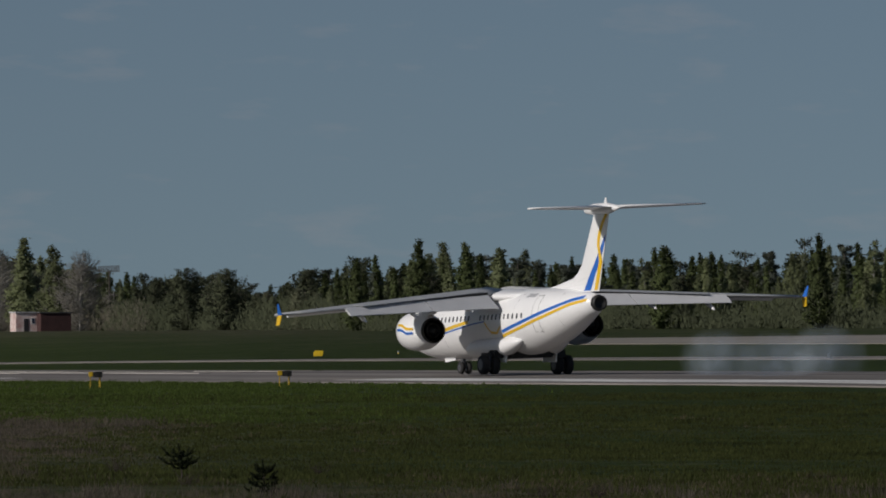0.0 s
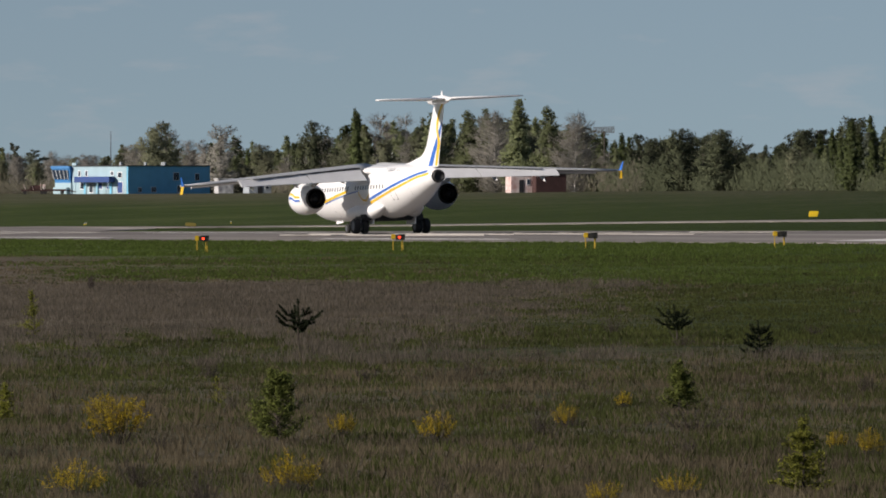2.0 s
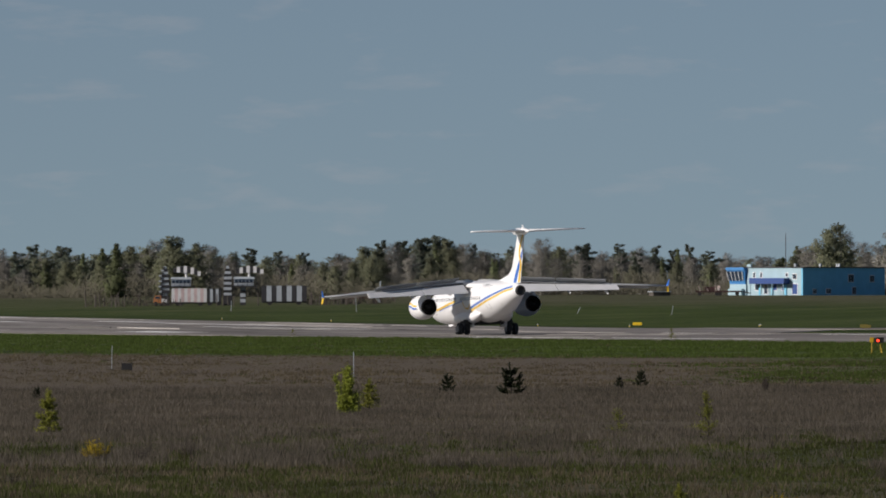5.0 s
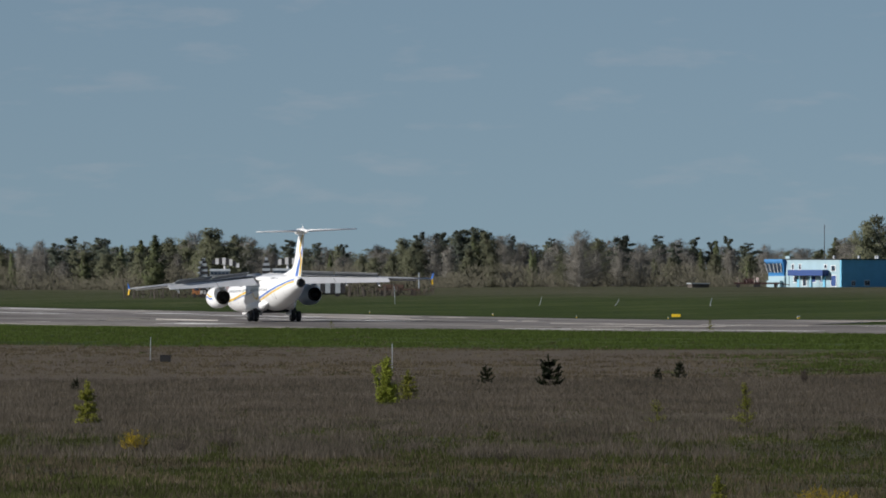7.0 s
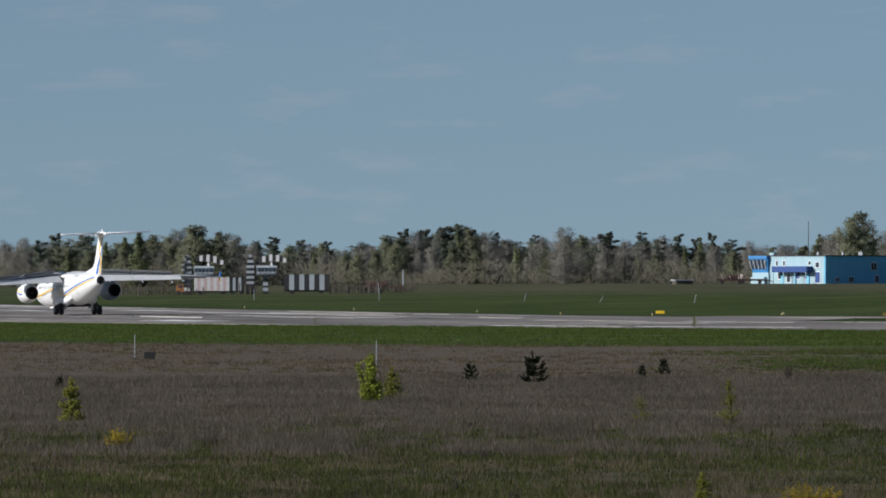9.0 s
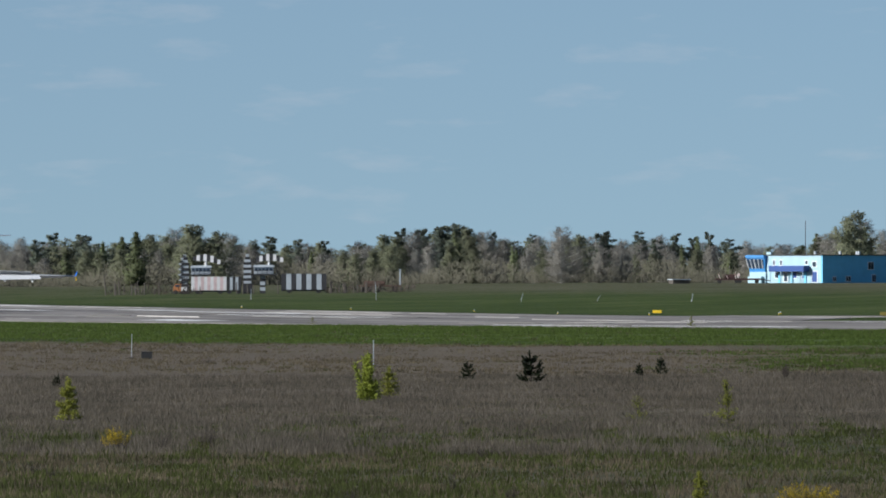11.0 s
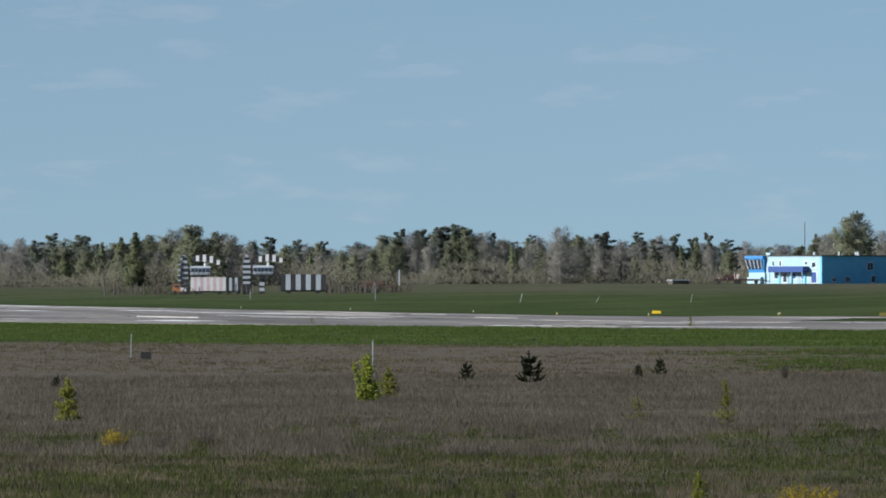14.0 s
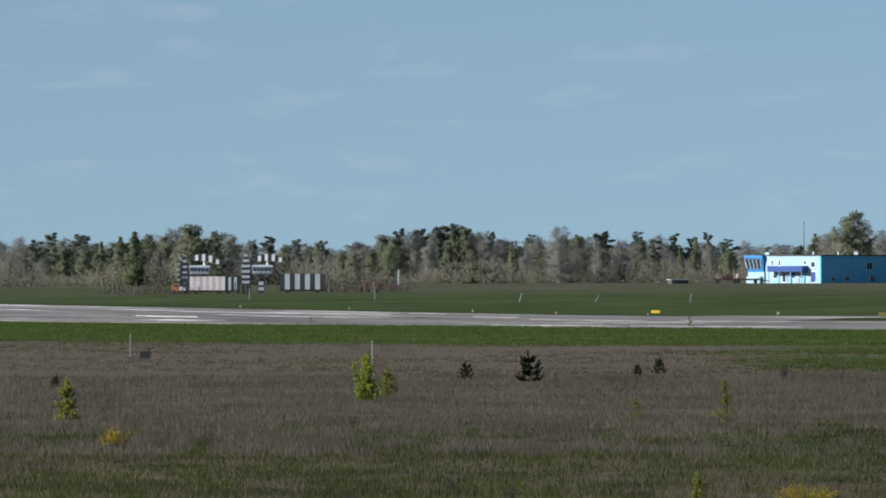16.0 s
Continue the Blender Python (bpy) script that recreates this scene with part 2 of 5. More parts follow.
def ground_mat():
    m = bpy.data.materials.new("airfield grass and dry weeds")
    m.use_nodes = True
    n, l = m.node_tree.nodes, m.node_tree.links
    b = n["Principled BSDF"]
    b.inputs["Roughness"].default_value = 0.95
    b.inputs["Specular IOR Level"].default_value = 0.1
    at_ = n.new("ShaderNodeAttribute")
    at_.attribute_name = "dryness"
    tc = n.new("ShaderNodeTexCoord")
    f = []
    for s, st in ((0.035, (1, 1, 1)), (0.5, (1, 1, 1)), (7.0, (1, 1, 1))):
        mp = n.new("ShaderNodeMapping")
        mp.inputs["Scale"].default_value = st
        l.new(tc.outputs["Object"], mp.inputs["Vector"])
        t = n.new("ShaderNodeTexNoise")
        t.inputs["Scale"].default_value = s
        t.inputs["Detail"].default_value = 6
        t.inputs["Roughness"].default_value = 0.65
        l.new(mp.outputs["Vector"], t.inputs["Vector"])
        f.append(t)
    # the zone borders fray with the noise
    s1 = n.new("ShaderNodeMath"); s1.operation = "MULTIPLY_ADD"; s1.inputs[1].default_value = 0.8
    l.new(f[0].outputs["Fac"], s1.inputs[0]); l.new(at_.outputs["Fac"], s1.inputs[2])
    s2 = n.new("ShaderNodeMath"); s2.operation = "MULTIPLY_ADD"; s2.inputs[1].default_value = 1.1
    l.new(f[1].outputs["Fac"], s2.inputs[0]); l.new(s1.outputs[0], s2.inputs[2])
    mr = n.new("ShaderNodeMapRange")
    mr.inputs["From Min"].default_value, mr.inputs["From Max"].default_value = 1.15, 1.75
    l.new(s2.outputs[0], mr.inputs["Value"])
    green = n.new("ShaderNodeMix"); green.data_type = "RGBA"
    green.inputs["A"].default_value, green.inputs["B"].default_value = (0.013, 0.026, 0.004, 1), (0.038, 0.056, 0.010, 1)
    gm = n.new("ShaderNodeMath"); gm.operation = "MULTIPLY_ADD"; gm.inputs[1].default_value = 2.2; gm.inputs[2].default_value = -0.6
    l.new(f[1].outputs["Fac"], gm.inputs[0]); l.new(gm.outputs[0], green.inputs["Factor"])
    green.clamp_factor = True
    lu = n.new("ShaderNodeAttribute")
    lu.attribute_name = "lushness"
    lush = n.new("ShaderNodeMix"); lush.data_type = "RGBA"
    lush.inputs["B"].default_value = (0.082, 0.112, 0.028, 1)
    lm = n.new("ShaderNodeMath"); lm.operation = "MULTIPLY"
    lr = n.new("ShaderNodeMapRange")
    lr.inputs["From Min"].default_value, lr.inputs["From Max"].default_value = 0.30, 0.62
    l.new(f[0].outputs["Fac"], lr.inputs["Value"])
    l.new(lr.outputs["Result"], lm.inputs[0]); l.new(lu.outputs["Fac"], lm.inputs[1])
    l.new(lm.outputs[0], lush.inputs["Factor"]); l.new(green.outputs["Result"], lush.inputs["A"])
    dry = n.new("ShaderNodeMix"); dry.data_type = "RGBA"
    dry.inputs["A"].default_value, dry.inputs["B"].default_value = (0.050, 0.041, 0.031, 1), (0.190, 0.157, 0.118, 1)
    l.new(f[2].outputs["Fac"], dry.inputs["Factor"])
    mx = n.new("ShaderNodeMix"); mx.data_type = "RGBA"
    l.new(mr.outputs["Result"], mx.inputs["Factor"])
    l.new(lush.outputs["Result"], mx.inputs["A"]); l.new(dry.outputs["Result"], mx.inputs["B"])
    l.new(mx.outputs["Result"], b.inputs["Base Color"])
    bp = n.new("ShaderNodeBump")
    bp.inputs["Strength"].default_value, bp.inputs["Distance"].default_value = 0.8, 0.15
    l.new(f[2].outputs["Fac"], bp.inputs["Height"]); l.new(bp.outputs["Normal"], b.inputs["Normal"])
    return m


def sstep(a, b, x):
    t = np.clip((x - a) / (b - a), 0, 1)
    return t * t * (3 - 2 * t)


def dryness(u, v):
    """0: green mown grass, 1: dry weeds."""
    d = np.hypot(u, v)
    turn = np.degrees(np.arctan2(v, u))
    mid = sstep(4, -8, v - 67 - (343 - u) * 0.53) * sstep(95, 190, u)          # the dry belt before the runway
    mid = mid * (1 - 0.6 * sstep(212, 250, d) * sstep(15.5, 17.5, turn))
    near = 0.55 * sstep(175, 115, d)                    # patchy ground close by
    left = sstep(18.2, 22.0, np.degrees(np.arctan2(v, u)))  # greener towards the touchdown end
    far = 0.12 * sstep(275, 300, v) + 0.16 * sstep(199, 215, v) + 0.22 * sstep(900, 1250, d)
    return np.clip(np.maximum(mid * (1 - 0.75 * left), near) + far, 0, 1)


def lushness(u, v):
    """1: bright fresh growth, as in the strip before the runway."""
    turn = np.degrees(np.arctan2(v, u))
    return np.clip(sstep(58, 84, v) * sstep(200, 190, v) * sstep(24.5, 20.0, turn) + 0.55 * sstep(199, 206, v) * sstep(22.5, 18.0, turn), 0, 1)


def build_ground():
    us = np.concatenate([[-4500, -2000, -800, -300, -100], np.arange(-40, 400, 8), np.arange(400, 1000, 20), np.arange(1000, 1700, 50), [1800, 2200, 3000, 4900]])
    vs = np.concatenate([[-4500, -2000, -800, -300, -100, -40], np.arange(-20, 140, 6), [143, 157.5, 170, 185, 199, 210, 230, 250, 275, 300, 340, 380, 420, 500, 600, 750, 900, 1500, 3000, 4700]])
    U, V = np.meshgrid(us, vs)
    Z = ground_uv(U, V)
    rough = sstep(140, 120, V) * sstep(0, 30, np.abs(V - 143))
    for i in range(U.shape[0]):
        for j in range(U.shape[1]):
            if -60 < U[i, j] < 420 and -30 < V[i, j] < 135:
                Z[i, j] += 0.10 * rough[i, j] * noise.noise((U[i, j] * 0.06, V[i, j] * 0.06, 3.0))
    X = U * FWD.x + V * SIDE.x
    Y = U * FWD.y + V * SIDE.y
    k = len(us)
    pts = np.stack([X, Y, Z], -1).reshape(-1, 3)
    faces = [(a * k + b, a * k + b + 1, (a + 1) * k + b + 1, (a + 1) * k + b) for a in range(len(vs) - 1) for b in range(k - 1)]
    me = bpy.data.meshes.new("ground")
    me.from_pydata(pts.tolist(), [], faces)
    me.materials.append(ground_mat())
    att = me.attributes.new("dryness", "FLOAT", "POINT")
    att.data.foreach_set("value", dryness(U, V).reshape(-1).astype(np.float32))
    bright = me.attributes.new("lushness", "FLOAT", "POINT")
    bright.data.foreach_set("value", lushness(U, V).reshape(-1).astype(np.float32))
    for p in me.polygons:
        p.use_smooth = True
    return tagged(new("ground", me), "flat airfield land of green grass and dry brown weeds", "ground", kind="structure")


build_ground()


def strip(name, u0, u1, v0, v1, dz, material, parent=None, label="", category="", kind="structure", step=20.0):
    """Paving that follows the land, with a visible edge."""
    n = max(1, int(abs(u1 - u0) / step))
    m_ = max(1, int(abs(v1(u0) - v0(u0)) / 8))
    bm = bmesh.new()
    g = [[bm.verts.new(uv(u0 + (u1 - u0) * i / n, (lambda u: v0(u) + (v1(u) - v0(u)) * j / m_)(u0 + (u1 - u0) * i / n), dz)) for j in range(m_ + 1)] for i in range(n + 1)]
    for i in range(n):
        for j in range(m_):
            bm.faces.new((g[i][j], g[i][j + 1], g[i + 1][j + 1], g[i + 1][j]))
    ring = [g[i][0] for i in range(n + 1)] + [g[n][j] for j in range(1, m_ + 1)] + [g[i][m_] for i in range(n - 1, -1, -1)] + [g[0][j] for j in range(m_ - 1, 0, -1)]
    low = [bm.verts.new(v.co - Vector((0, 0, dz + 0.08))) for v in ring]
    for i in range(len(ring)):
        j = (i + 1) % len(ring)
        bm.faces.new((ring[i], ring[j], low[j], low[i]))
    ob = part(name, bm, material, parent)
    if label:
        tagged(ob, label, category, kind=kind)
    return ob

# ---- paving ----
NEAR_EDGE, MID_EDGE, FAR_EDGE = 143.0, 180.0, 199.0
runway = strip("runway", 120, 1500, lambda u: NEAR_EDGE, lambda u: MID_EDGE, 0.06, M_CONC,
               label="worn light grey concrete runway with faded white paint", category="runway")
strip("taxiway", 150, 690, lambda u: 223 - 26 * float(sstep(540, 690, u)), lambda u: 230 - 26 * float(sstep(540, 690, u)), 0.05, M_CONC,
                label="narrow grey concrete taxiway beside the runway", category="taxiway")
strip("pavement", 596, 1500, lambda u: 180.02, lambda u: 180.1 + 18.9 * min(1, (u - 595) / 40), 0.056, M_CONC,
                  label="grey concrete widening along the runway", category="pavement")
strip("road", 120, 700, lambda u: 300 - 26 * float(sstep(700, 640, u)), lambda u: 312 + 14 * float(sstep(700, 640, u)), 0.05, mat("pale dusty road", (0.25, 0.225, 0.19), 0.95, 0, 0.3, 0.2),
                 label="pale dusty road along the far woods", category="road")


# faded paint, bright patches lying lengthwise
def paint(u0, u1, v0, w):
    return strip("runway_marking", u0, u1, lambda u: v0, lambda u: v0 + w, 0.066, M_PAINT, runway, step=8)


for u0, u1, v0, w in ((250, 354, 146, 4.0), (403, 436, 146.5, 0.8), (480, 540, 146.5, 0.6), (672, 699, 148.5, 3.0), (848, 874, 183, 3.4), (522, 560, 146, 1.4), (965, 1012, 192, 3.0), (500, 540, 168, 0.9), (690, 760, 170, 1.6),
                      (770, 830, 180, 2.0), (560, 610, 176, 0.8), (860, 940, 172, 2.0), (905, 980, 160, 2.2)):
    paint(u0, u1, v0, w)


# worn pale patches and dark tar seams along the slabs
M_TAR = mat("dark tar and tyre marks", (0.075, 0.070, 0.066), 0.9, 0, 0, 0.4, (0.15, 0.14, 0.13), 0.2, stretch=(6, 1, 1), turn=math.pi / 2 - PSI)
M_PALE = mat("pale worn concrete", (0.40, 0.38, 0.36), 0.95, 0, 0, 0.5, (0.24, 0.225, 0.21), 0.2, stretch=(6, 1, 1), turn=math.pi / 2 - PSI)
wq = np.random.default_rng(31)
for i in range(84):
    u0 = float(wq.uniform(380, 1150))
    v0 = float(wq.uniform(144, 196 if u0 > 640 else 178))
    long_, wide_ = float(wq.uniform(6, 34)) * (1 + u0 / 900), float(wq.uniform(0.2, 0.6))
    strip("worn_patch" if i % 2 else "tar_seam", u0, u0 + long_, lambda u: v0 + 0.25 * math.sin(u * 0.21 + i), lambda u: v0 + wide_ + 0.35 * math.sin(u * 0.33 + 2 * i), 0.072 + 0.0004 * i, M_PALE if i % 2 else M_TAR, runway, step=5)


# ---- the aircraft ----
BANK, PITCH = -0.0337, -0.0169
TILT = Matrix.Rotation(BANK, 4, "X") @ Matrix.Rotation(-PITCH, 4, "Y")
RAD, AXIS = 1.68, 2.62

# fuselage stations: x, centre height, half width, half height
STATIONS = [(14.6, 2.15, 0.05, 0.05), (14.3, 2.18, 0.38, 0.36), (13.7, 2.25, 0.78, 0.72), (12.8, 2.36, 1.14, 1.10), (11.6, 2.48, 1.42, 1.42),
            (10.2, 2.57, 1.60, 1.61), (8.6, AXIS, RAD, RAD), (4.0, AXIS, RAD, RAD), (0.0, AXIS, RAD, RAD), (-1.6, 2.66, 1.66, 1.66), (-3.2, 2.76, 1.58, 1.56),
            (-4.8, 2.91, 1.42, 1.39), (-6.2, 3.06, 1.20, 1.17), (-7.6, 3.22, 0.91, 0.89), (-8.8, 3.35, 0.62, 0.62), (-9.7, 3.42, 0.40, 0.40)]


def section(x):
    for a, b in zip(STATIONS, STATIONS[1:]):
        if b[0] <= x <= a[0]:
            t = (a[0] - x) / (a[0] - b[0])
            return tuple(a[i] + (b[i] - a[i]) * t for i in (1, 2, 3))
    return STATIONS[-1][1:] if x < STATIONS[-1][0] else STATIONS[0][1:]


def skin(x, z, side=1, lift=0.012):
    c, w, h = section(x)
    s = max(-0.98, min(0.98, (z - c) / h))
    return Vector((x, side * (math.sqrt(1 - s * s) * w + lift), z))


def foil(chord, thick, le, y, z, drop=0.0):
    """A wing section ring: leading edge at le, running aft."""
    pts = []
    for t, s in ((0, 0), (0.03, 0.55), (0.12, 0.9), (0.32, 1.0), (0.6, 0.7), (0.85, 0.3), (1, 0.03), (0.85, -0.12), (0.55, -0.4), (0.25, -0.55), (0.06, -0.4)):
        pts.append((le - t * chord, y, z + s * thick * chord * 0.6 - t * drop))
    return pts


def stripe(name, line, width, material, parent, side=1, lift=0.014):
    """A painted band wrapped on the fuselage; line of (x, z)."""
    bm = bmesh.new()
    pts = []
    for (x0, z0), (x1, z1) in zip(line, line[1:]):
        for i in range(8):
            pts.append((x0 + (x1 - x0) * i / 8, z0 + (z1 - z0) * i / 8))
    pts.append(line[-1])
    rows = [[bm.verts.new(skin(x, z + width * (k / 2 - 0.5), side, lift)) for k in range(3)] for x, z in pts]
    for a, b in zip(rows, rows[1:]):
        for k in range(2):
            bm.faces.new((a[k], a[k + 1], b[k + 1], b[k]))
    return part(name, bm, material, parent, smooth=True, tilt=TILT)


def plate(outline, y0, y1, bm=None):
    """A flat plate in the x-z plane between two y."""
    bm = bm or bmesh.new()
    a = [bm.verts.new((x, y0, z)) for x, z in outline]
    b = [bm.verts.new((x, y1, z)) for x, z in outline]
    bm.faces.new(a)
    bm.faces.new(b[::-1])
    for i in range(len(a)):
        j = (i + 1) % len(a)
        bm.faces.new((a[i], b[i], b[j], a[j]))
    return bm


def wheel(parent, x, y, r, w):
    prof = [(-w / 2, r * 0.62), (-w / 2, r * 0.86), (-w * 0.36, r * 0.97), (-w * 0.15, r), (w * 0.15, r), (w * 0.36, r * 0.97), (w / 2, r * 0.86), (w / 2, r * 0.62)]
    q = Matrix.Translation((x, y, r)) @ Matrix.Rotation(radians(90), 4, "Z")
    tyre = spin(prof, k=22)
    tyre.transform(q)
    ob = part("wheel", tyre, M_RUBBER, parent, smooth=True)
    rim = spin([(-w * 0.52, r * 0.12), (-w * 0.54, r * 0.3), (-w * 0.5, r * 0.58), (w * 0.5, r * 0.58), (w * 0.54, r * 0.3), (w * 0.52, r * 0.12)], k=14)
    rim.transform(q)
    part("rim", rim, M_STEEL, ob)
    return ob


WING_Z, TIP_Z, SPAN = 4.22, 3.42, 14.45


def wing_at(y):
    """Leading edge x, chord, height at y metres from the middle."""
    t = abs(y) / SPAN
    return 5.0 - 6.9 * t, 5.1 - 3.75 * t if t > 0.3 else 5.1 - 3.75 * t + 0.3 * (0.3 - t), WING_Z + (TIP_Z - WING_Z) * t


SPOILERS = []


def build_aircraft():
    root = tagged(new("airliner"), "white twin-engine high-wing jet airliner with blue and yellow stripes", "aircraft")
    k = 32
    body = part("fuselage", loft([[(x, w * math.cos(2 * math.pi * i / k), c + h * math.sin(2 * math.pi * i / k)) for i in range(k)] for x, c, w, h in STATIONS]),
                M_WHITE, root, "glossy white fuselage", True, TILT)
    # exhaust of the small tail turbine
    part("tail_exhaust", spin([(-9.3, 0.36), (-9.72, 0.42), (-9.98, 0.37), (-10.0, 0.30), (-9.93, 0.26)], 0, 3.42, 18), M_BLACK, body, "black tail exhaust", True, TILT)
    # wing root hump and wheel fairings
    hump = [(6.2, 0.3, 4.15, 0.1), (4.8, 1.1, 4.14, 0.28), (2.5, 1.55, 4.06, 0.38), (0.2, 1.55, 4.00, 0.36), (-1.5, 1.1, 4.00, 0.26), (-3.0, 0.4, 4.1, 0.12)]
    part("wing_root_fairing", loft([[(x, w * math.cos(2 * math.pi * i / 18), c + h * math.sin(2 * math.pi * i / 18)) for i in range(18)] for x, w, c, h in hump]),
         M_WHITE, body, "", True, TILT)
    for s in (1, -1):
        pod = [(4.4, 0.12, 1.35, 0.12), (3.6, 0.45, 1.36, 0.40), (2.2, 0.66, 1.38, 0.52), (0.4, 0.70, 1.40, 0.55), (-1.0, 0.56, 1.48, 0.46), (-2.0, 0.34, 1.62, 0.30), (-2.7, 0.08, 1.72, 0.06)]
        part("wheel_fairing", loft([[(x, s * 1.28 + w * math.cos(2 * math.pi * i / 16), c + h * math.sin(2 * math.pi * i / 16)) for i in range(16)] for x, w, c, h in pod]),
             M_WHITE, body, "", True, TILT)
    # solid black block in place of the shade inside the open wheel bay
    part("wheel_bay", box(-1.0, 1.5, -1.25, 1.25, 0.82, 1.25, 0.10), M_BLACK, body, "black block for the shade inside the wheel bay", tilt=TILT)

    # cabin windows, doors and stripes
    for s in (1, -1):
        for i in range(26):
            x = 9.6 - i * 0.52
            if 2.2 < x < 3.0:
                continue
            bm = bmesh.new()
            c = skin(x, 2.98, s, 0.0)
            up = (skin(x, 3.12, s, 0) - skin(x, 2.84, s, 0)).normalized()
            ax = Vector((1, 0, 0))
            nrm = Vector((0, s, 0.2)).normalized()
            ring = [c + nrm * 0.012 + ax * 0.085 * math.copysign(abs(math.cos(a)) ** 0.6, math.cos(a)) + up * 0.14 * math.copysign(abs(math.sin(a)) ** 0.6, math.sin(a))
                    for a in [2 * math.pi * (q + 0.5) / 12 for q in range(12)]]
            vs = [bm.verts.new(p) for p in ring]
            vb = [bm.verts.new(p - nrm * 0.03) for p in ring]
            bm.faces.new(vs)
            for q in range(12):
                bm.faces.new((vs[q], vs[(q + 1) % 12], vb[(q + 1) % 12], vb[q]))
            part("cabin_window", bm, M_DARKGLASS, body, tilt=TILT)
        for nm, (xa, xb, za, zb) in (("service_door", (-4.5, -5.15, 2.1, 3.95)), ("front_door", (10.3, 9.5, 1.8, 3.6)), ("panel_seam", (-6.9, -6.93, 2.4, 4.0)), ("panel_seam", (-2.4, -2.43, 1.5, 4.1)), ("panel_seam", (7.0, 6.97, 1.2, 4.0))):
            bm = bmesh.new()
            n = 8
            loop = [(xa, za + (zb - za) * i / n) for i in range(n + 1)] + [(xb, zb - (zb - za) * i / n) for i in range(n + 1)]
            mid = Vector(((xa + xb) / 2, 0, (za + zb) / 2))
            outer = [bm.verts.new(skin(x, z, s, 0.008)) for x, z in loop]
            inner = [bm.verts.new(skin(x + (mid.x - x) * 0.10, z + (mid.z - z) * 0.03, s, 0.008)) for x, z in loop]
            for i in range(len(loop)):
                j = (i + 1) % len(loop)
                bm.faces.new((outer[i], outer[j], inner[j], inner[i]))
            part(nm, bm, M_LINE, body, tilt=TILT)
        stripe("blue_stripe", [(-1.0, 2.22), (-3.2, 2.62), (-6.0, 3.20), (-8.0, 3.62), (-9.0, 3.76)], 0.16, M_BLUE, body, s)
        stripe("yellow_stripe", [(-0.9, 1.98), (-3.2, 2.38), (-6.0, 2.96), (-8.0, 3.42), (-9.3, 3.60)], 0.14, M_YELLOW, body, s, 0.016)
        stripe("yellow_stripe", [(11.0, 2.05), (8.0, 2.26), (5.2, 2.62), (3.4, 2.80)], 0.16, M_YELLOW, body, s)
        stripe("blue_stripe", [(8.2, 2.12), (5.4, 2.42), (3.0, 2.66), (1.2, 2.78)], 0.07, M_BLUE, body, s)
        stripe("yellow_stripe", [(1.2, 2.74), (0.4, 2.2), (-0.3, 2.16), (-0.9, 2.5)], 0.12, M_YELLOW, body, s)
        # unreadable registration as plain bars
        bm = bmesh.new()
        for i in range(6):
            x = -3.1 - i * 0.19
            vs = [bm.verts.new(skin(x + dx, 3.98 + dz, s, 0.012)) for dx, dz in ((0, -0.09), (0, 0.09), (-0.11, 0.09), (-0.11, -0.09))]
            bm.faces.new(vs)
        part("registration_bars", bm, M_BAR, body, tilt=TILT)

    # wings with flaps let down
    for s in (1, -1):
        ys = [0.6, 1.7, 4.4, 7.5, 10.5, 12.6, 14.3]
        rings = []
        for y in ys:
            le, ch, z = wing_at(y)
            main = 0.80 if y < 10.6 else 1.0
            ring = foil(ch, 0.125, le, s * y, z)
            if y < 10.6:
                cut = le - ch * main
                ring = [(max(p[0], cut), p[1], p[2]) for p in ring]
            rings.append(ring)
        wing = part("wing", loft(rings), M_GREY, root, "light grey swept wing", True, TILT)
        # slat along the nose of the wing
        bm = loft([[(le + 0.22 - t * 0.5, s * y, z - 0.10 + h) for t, h in ((0, -0.02), (0.3, 0.13), (1, 0.22), (0.9, 0.14), (0.2, -0.08))]
                   for y, (le, ch, z) in [(y, wing_at(y)) for y in (2.0, 5.0, 9.0, 13.4)]])
        part("slat", bm, M_WHITE, wing, "extended white slat", tilt=TILT)
        for y0, y1 in ((1.75, 5.6), (5.66, 10.5)):
            for stage, (f0, f1, hgt, drop) in enumerate(((0.76, 0.93, -0.03, 0.30), (0.92, 1.07, -0.36, 0.26))):
                rr = []
                for y in (y0, (y0 + y1) / 2, y1):
                    le, ch, z = wing_at(y)
                    cr = max(ch, 2.4)
                    a, b = le - f0 * ch, le - f1 * ch - 0.10
                    zz = z + hgt * cr / 4.2
                    dp = drop * cr / 4.2
                    rr.append([(a, s * y, zz), (a - 0.1, s * y, zz + 0.09), (b, s * y, zz - dp), (b, s * y, zz - dp - 0.03), (a - 0.05, s * y, zz - 0.08)])
                part("flap", loft(rr), M_UNDER, wing, "lowered grey flap", tilt=TILT)
        # black strip standing in for the shade in the open slot between wing and flap
        for y0, y1 in ((1.75, 5.6), (5.66, 10.5)):
            rr = []
            for y in (y0, y1):
                le, ch, z = wing_at(y)
                x = le - 0.80 * ch - 0.006
                rr.append([(x, s * y, z - 0.02 * ch), (x - 0.012, s * y, z - 0.02 * ch), (x - 0.012, s * y, z + 0.028 * ch), (x, s * y, z + 0.028 * ch)])
            part("flap_slot", loft(rr), M_BLACK, wing, "black strip for the shade in the slot above the flap", tilt=TILT)
        # lift spoilers on top of the wing, hinged along their front edge
        for y0, y1 in ((2.2, 5.9), (5.95, 9.8)):
            tops = []
            for y in (y0, y1):
                le, ch, z = wing_at(y)
                tops.append(Vector((le - 0.60 * ch, s * y, z + 0.056 * ch + 0.01)))
            e1 = (tops[1] - tops[0]).normalized()
            e2 = Vector((-1, 0, -0.13))
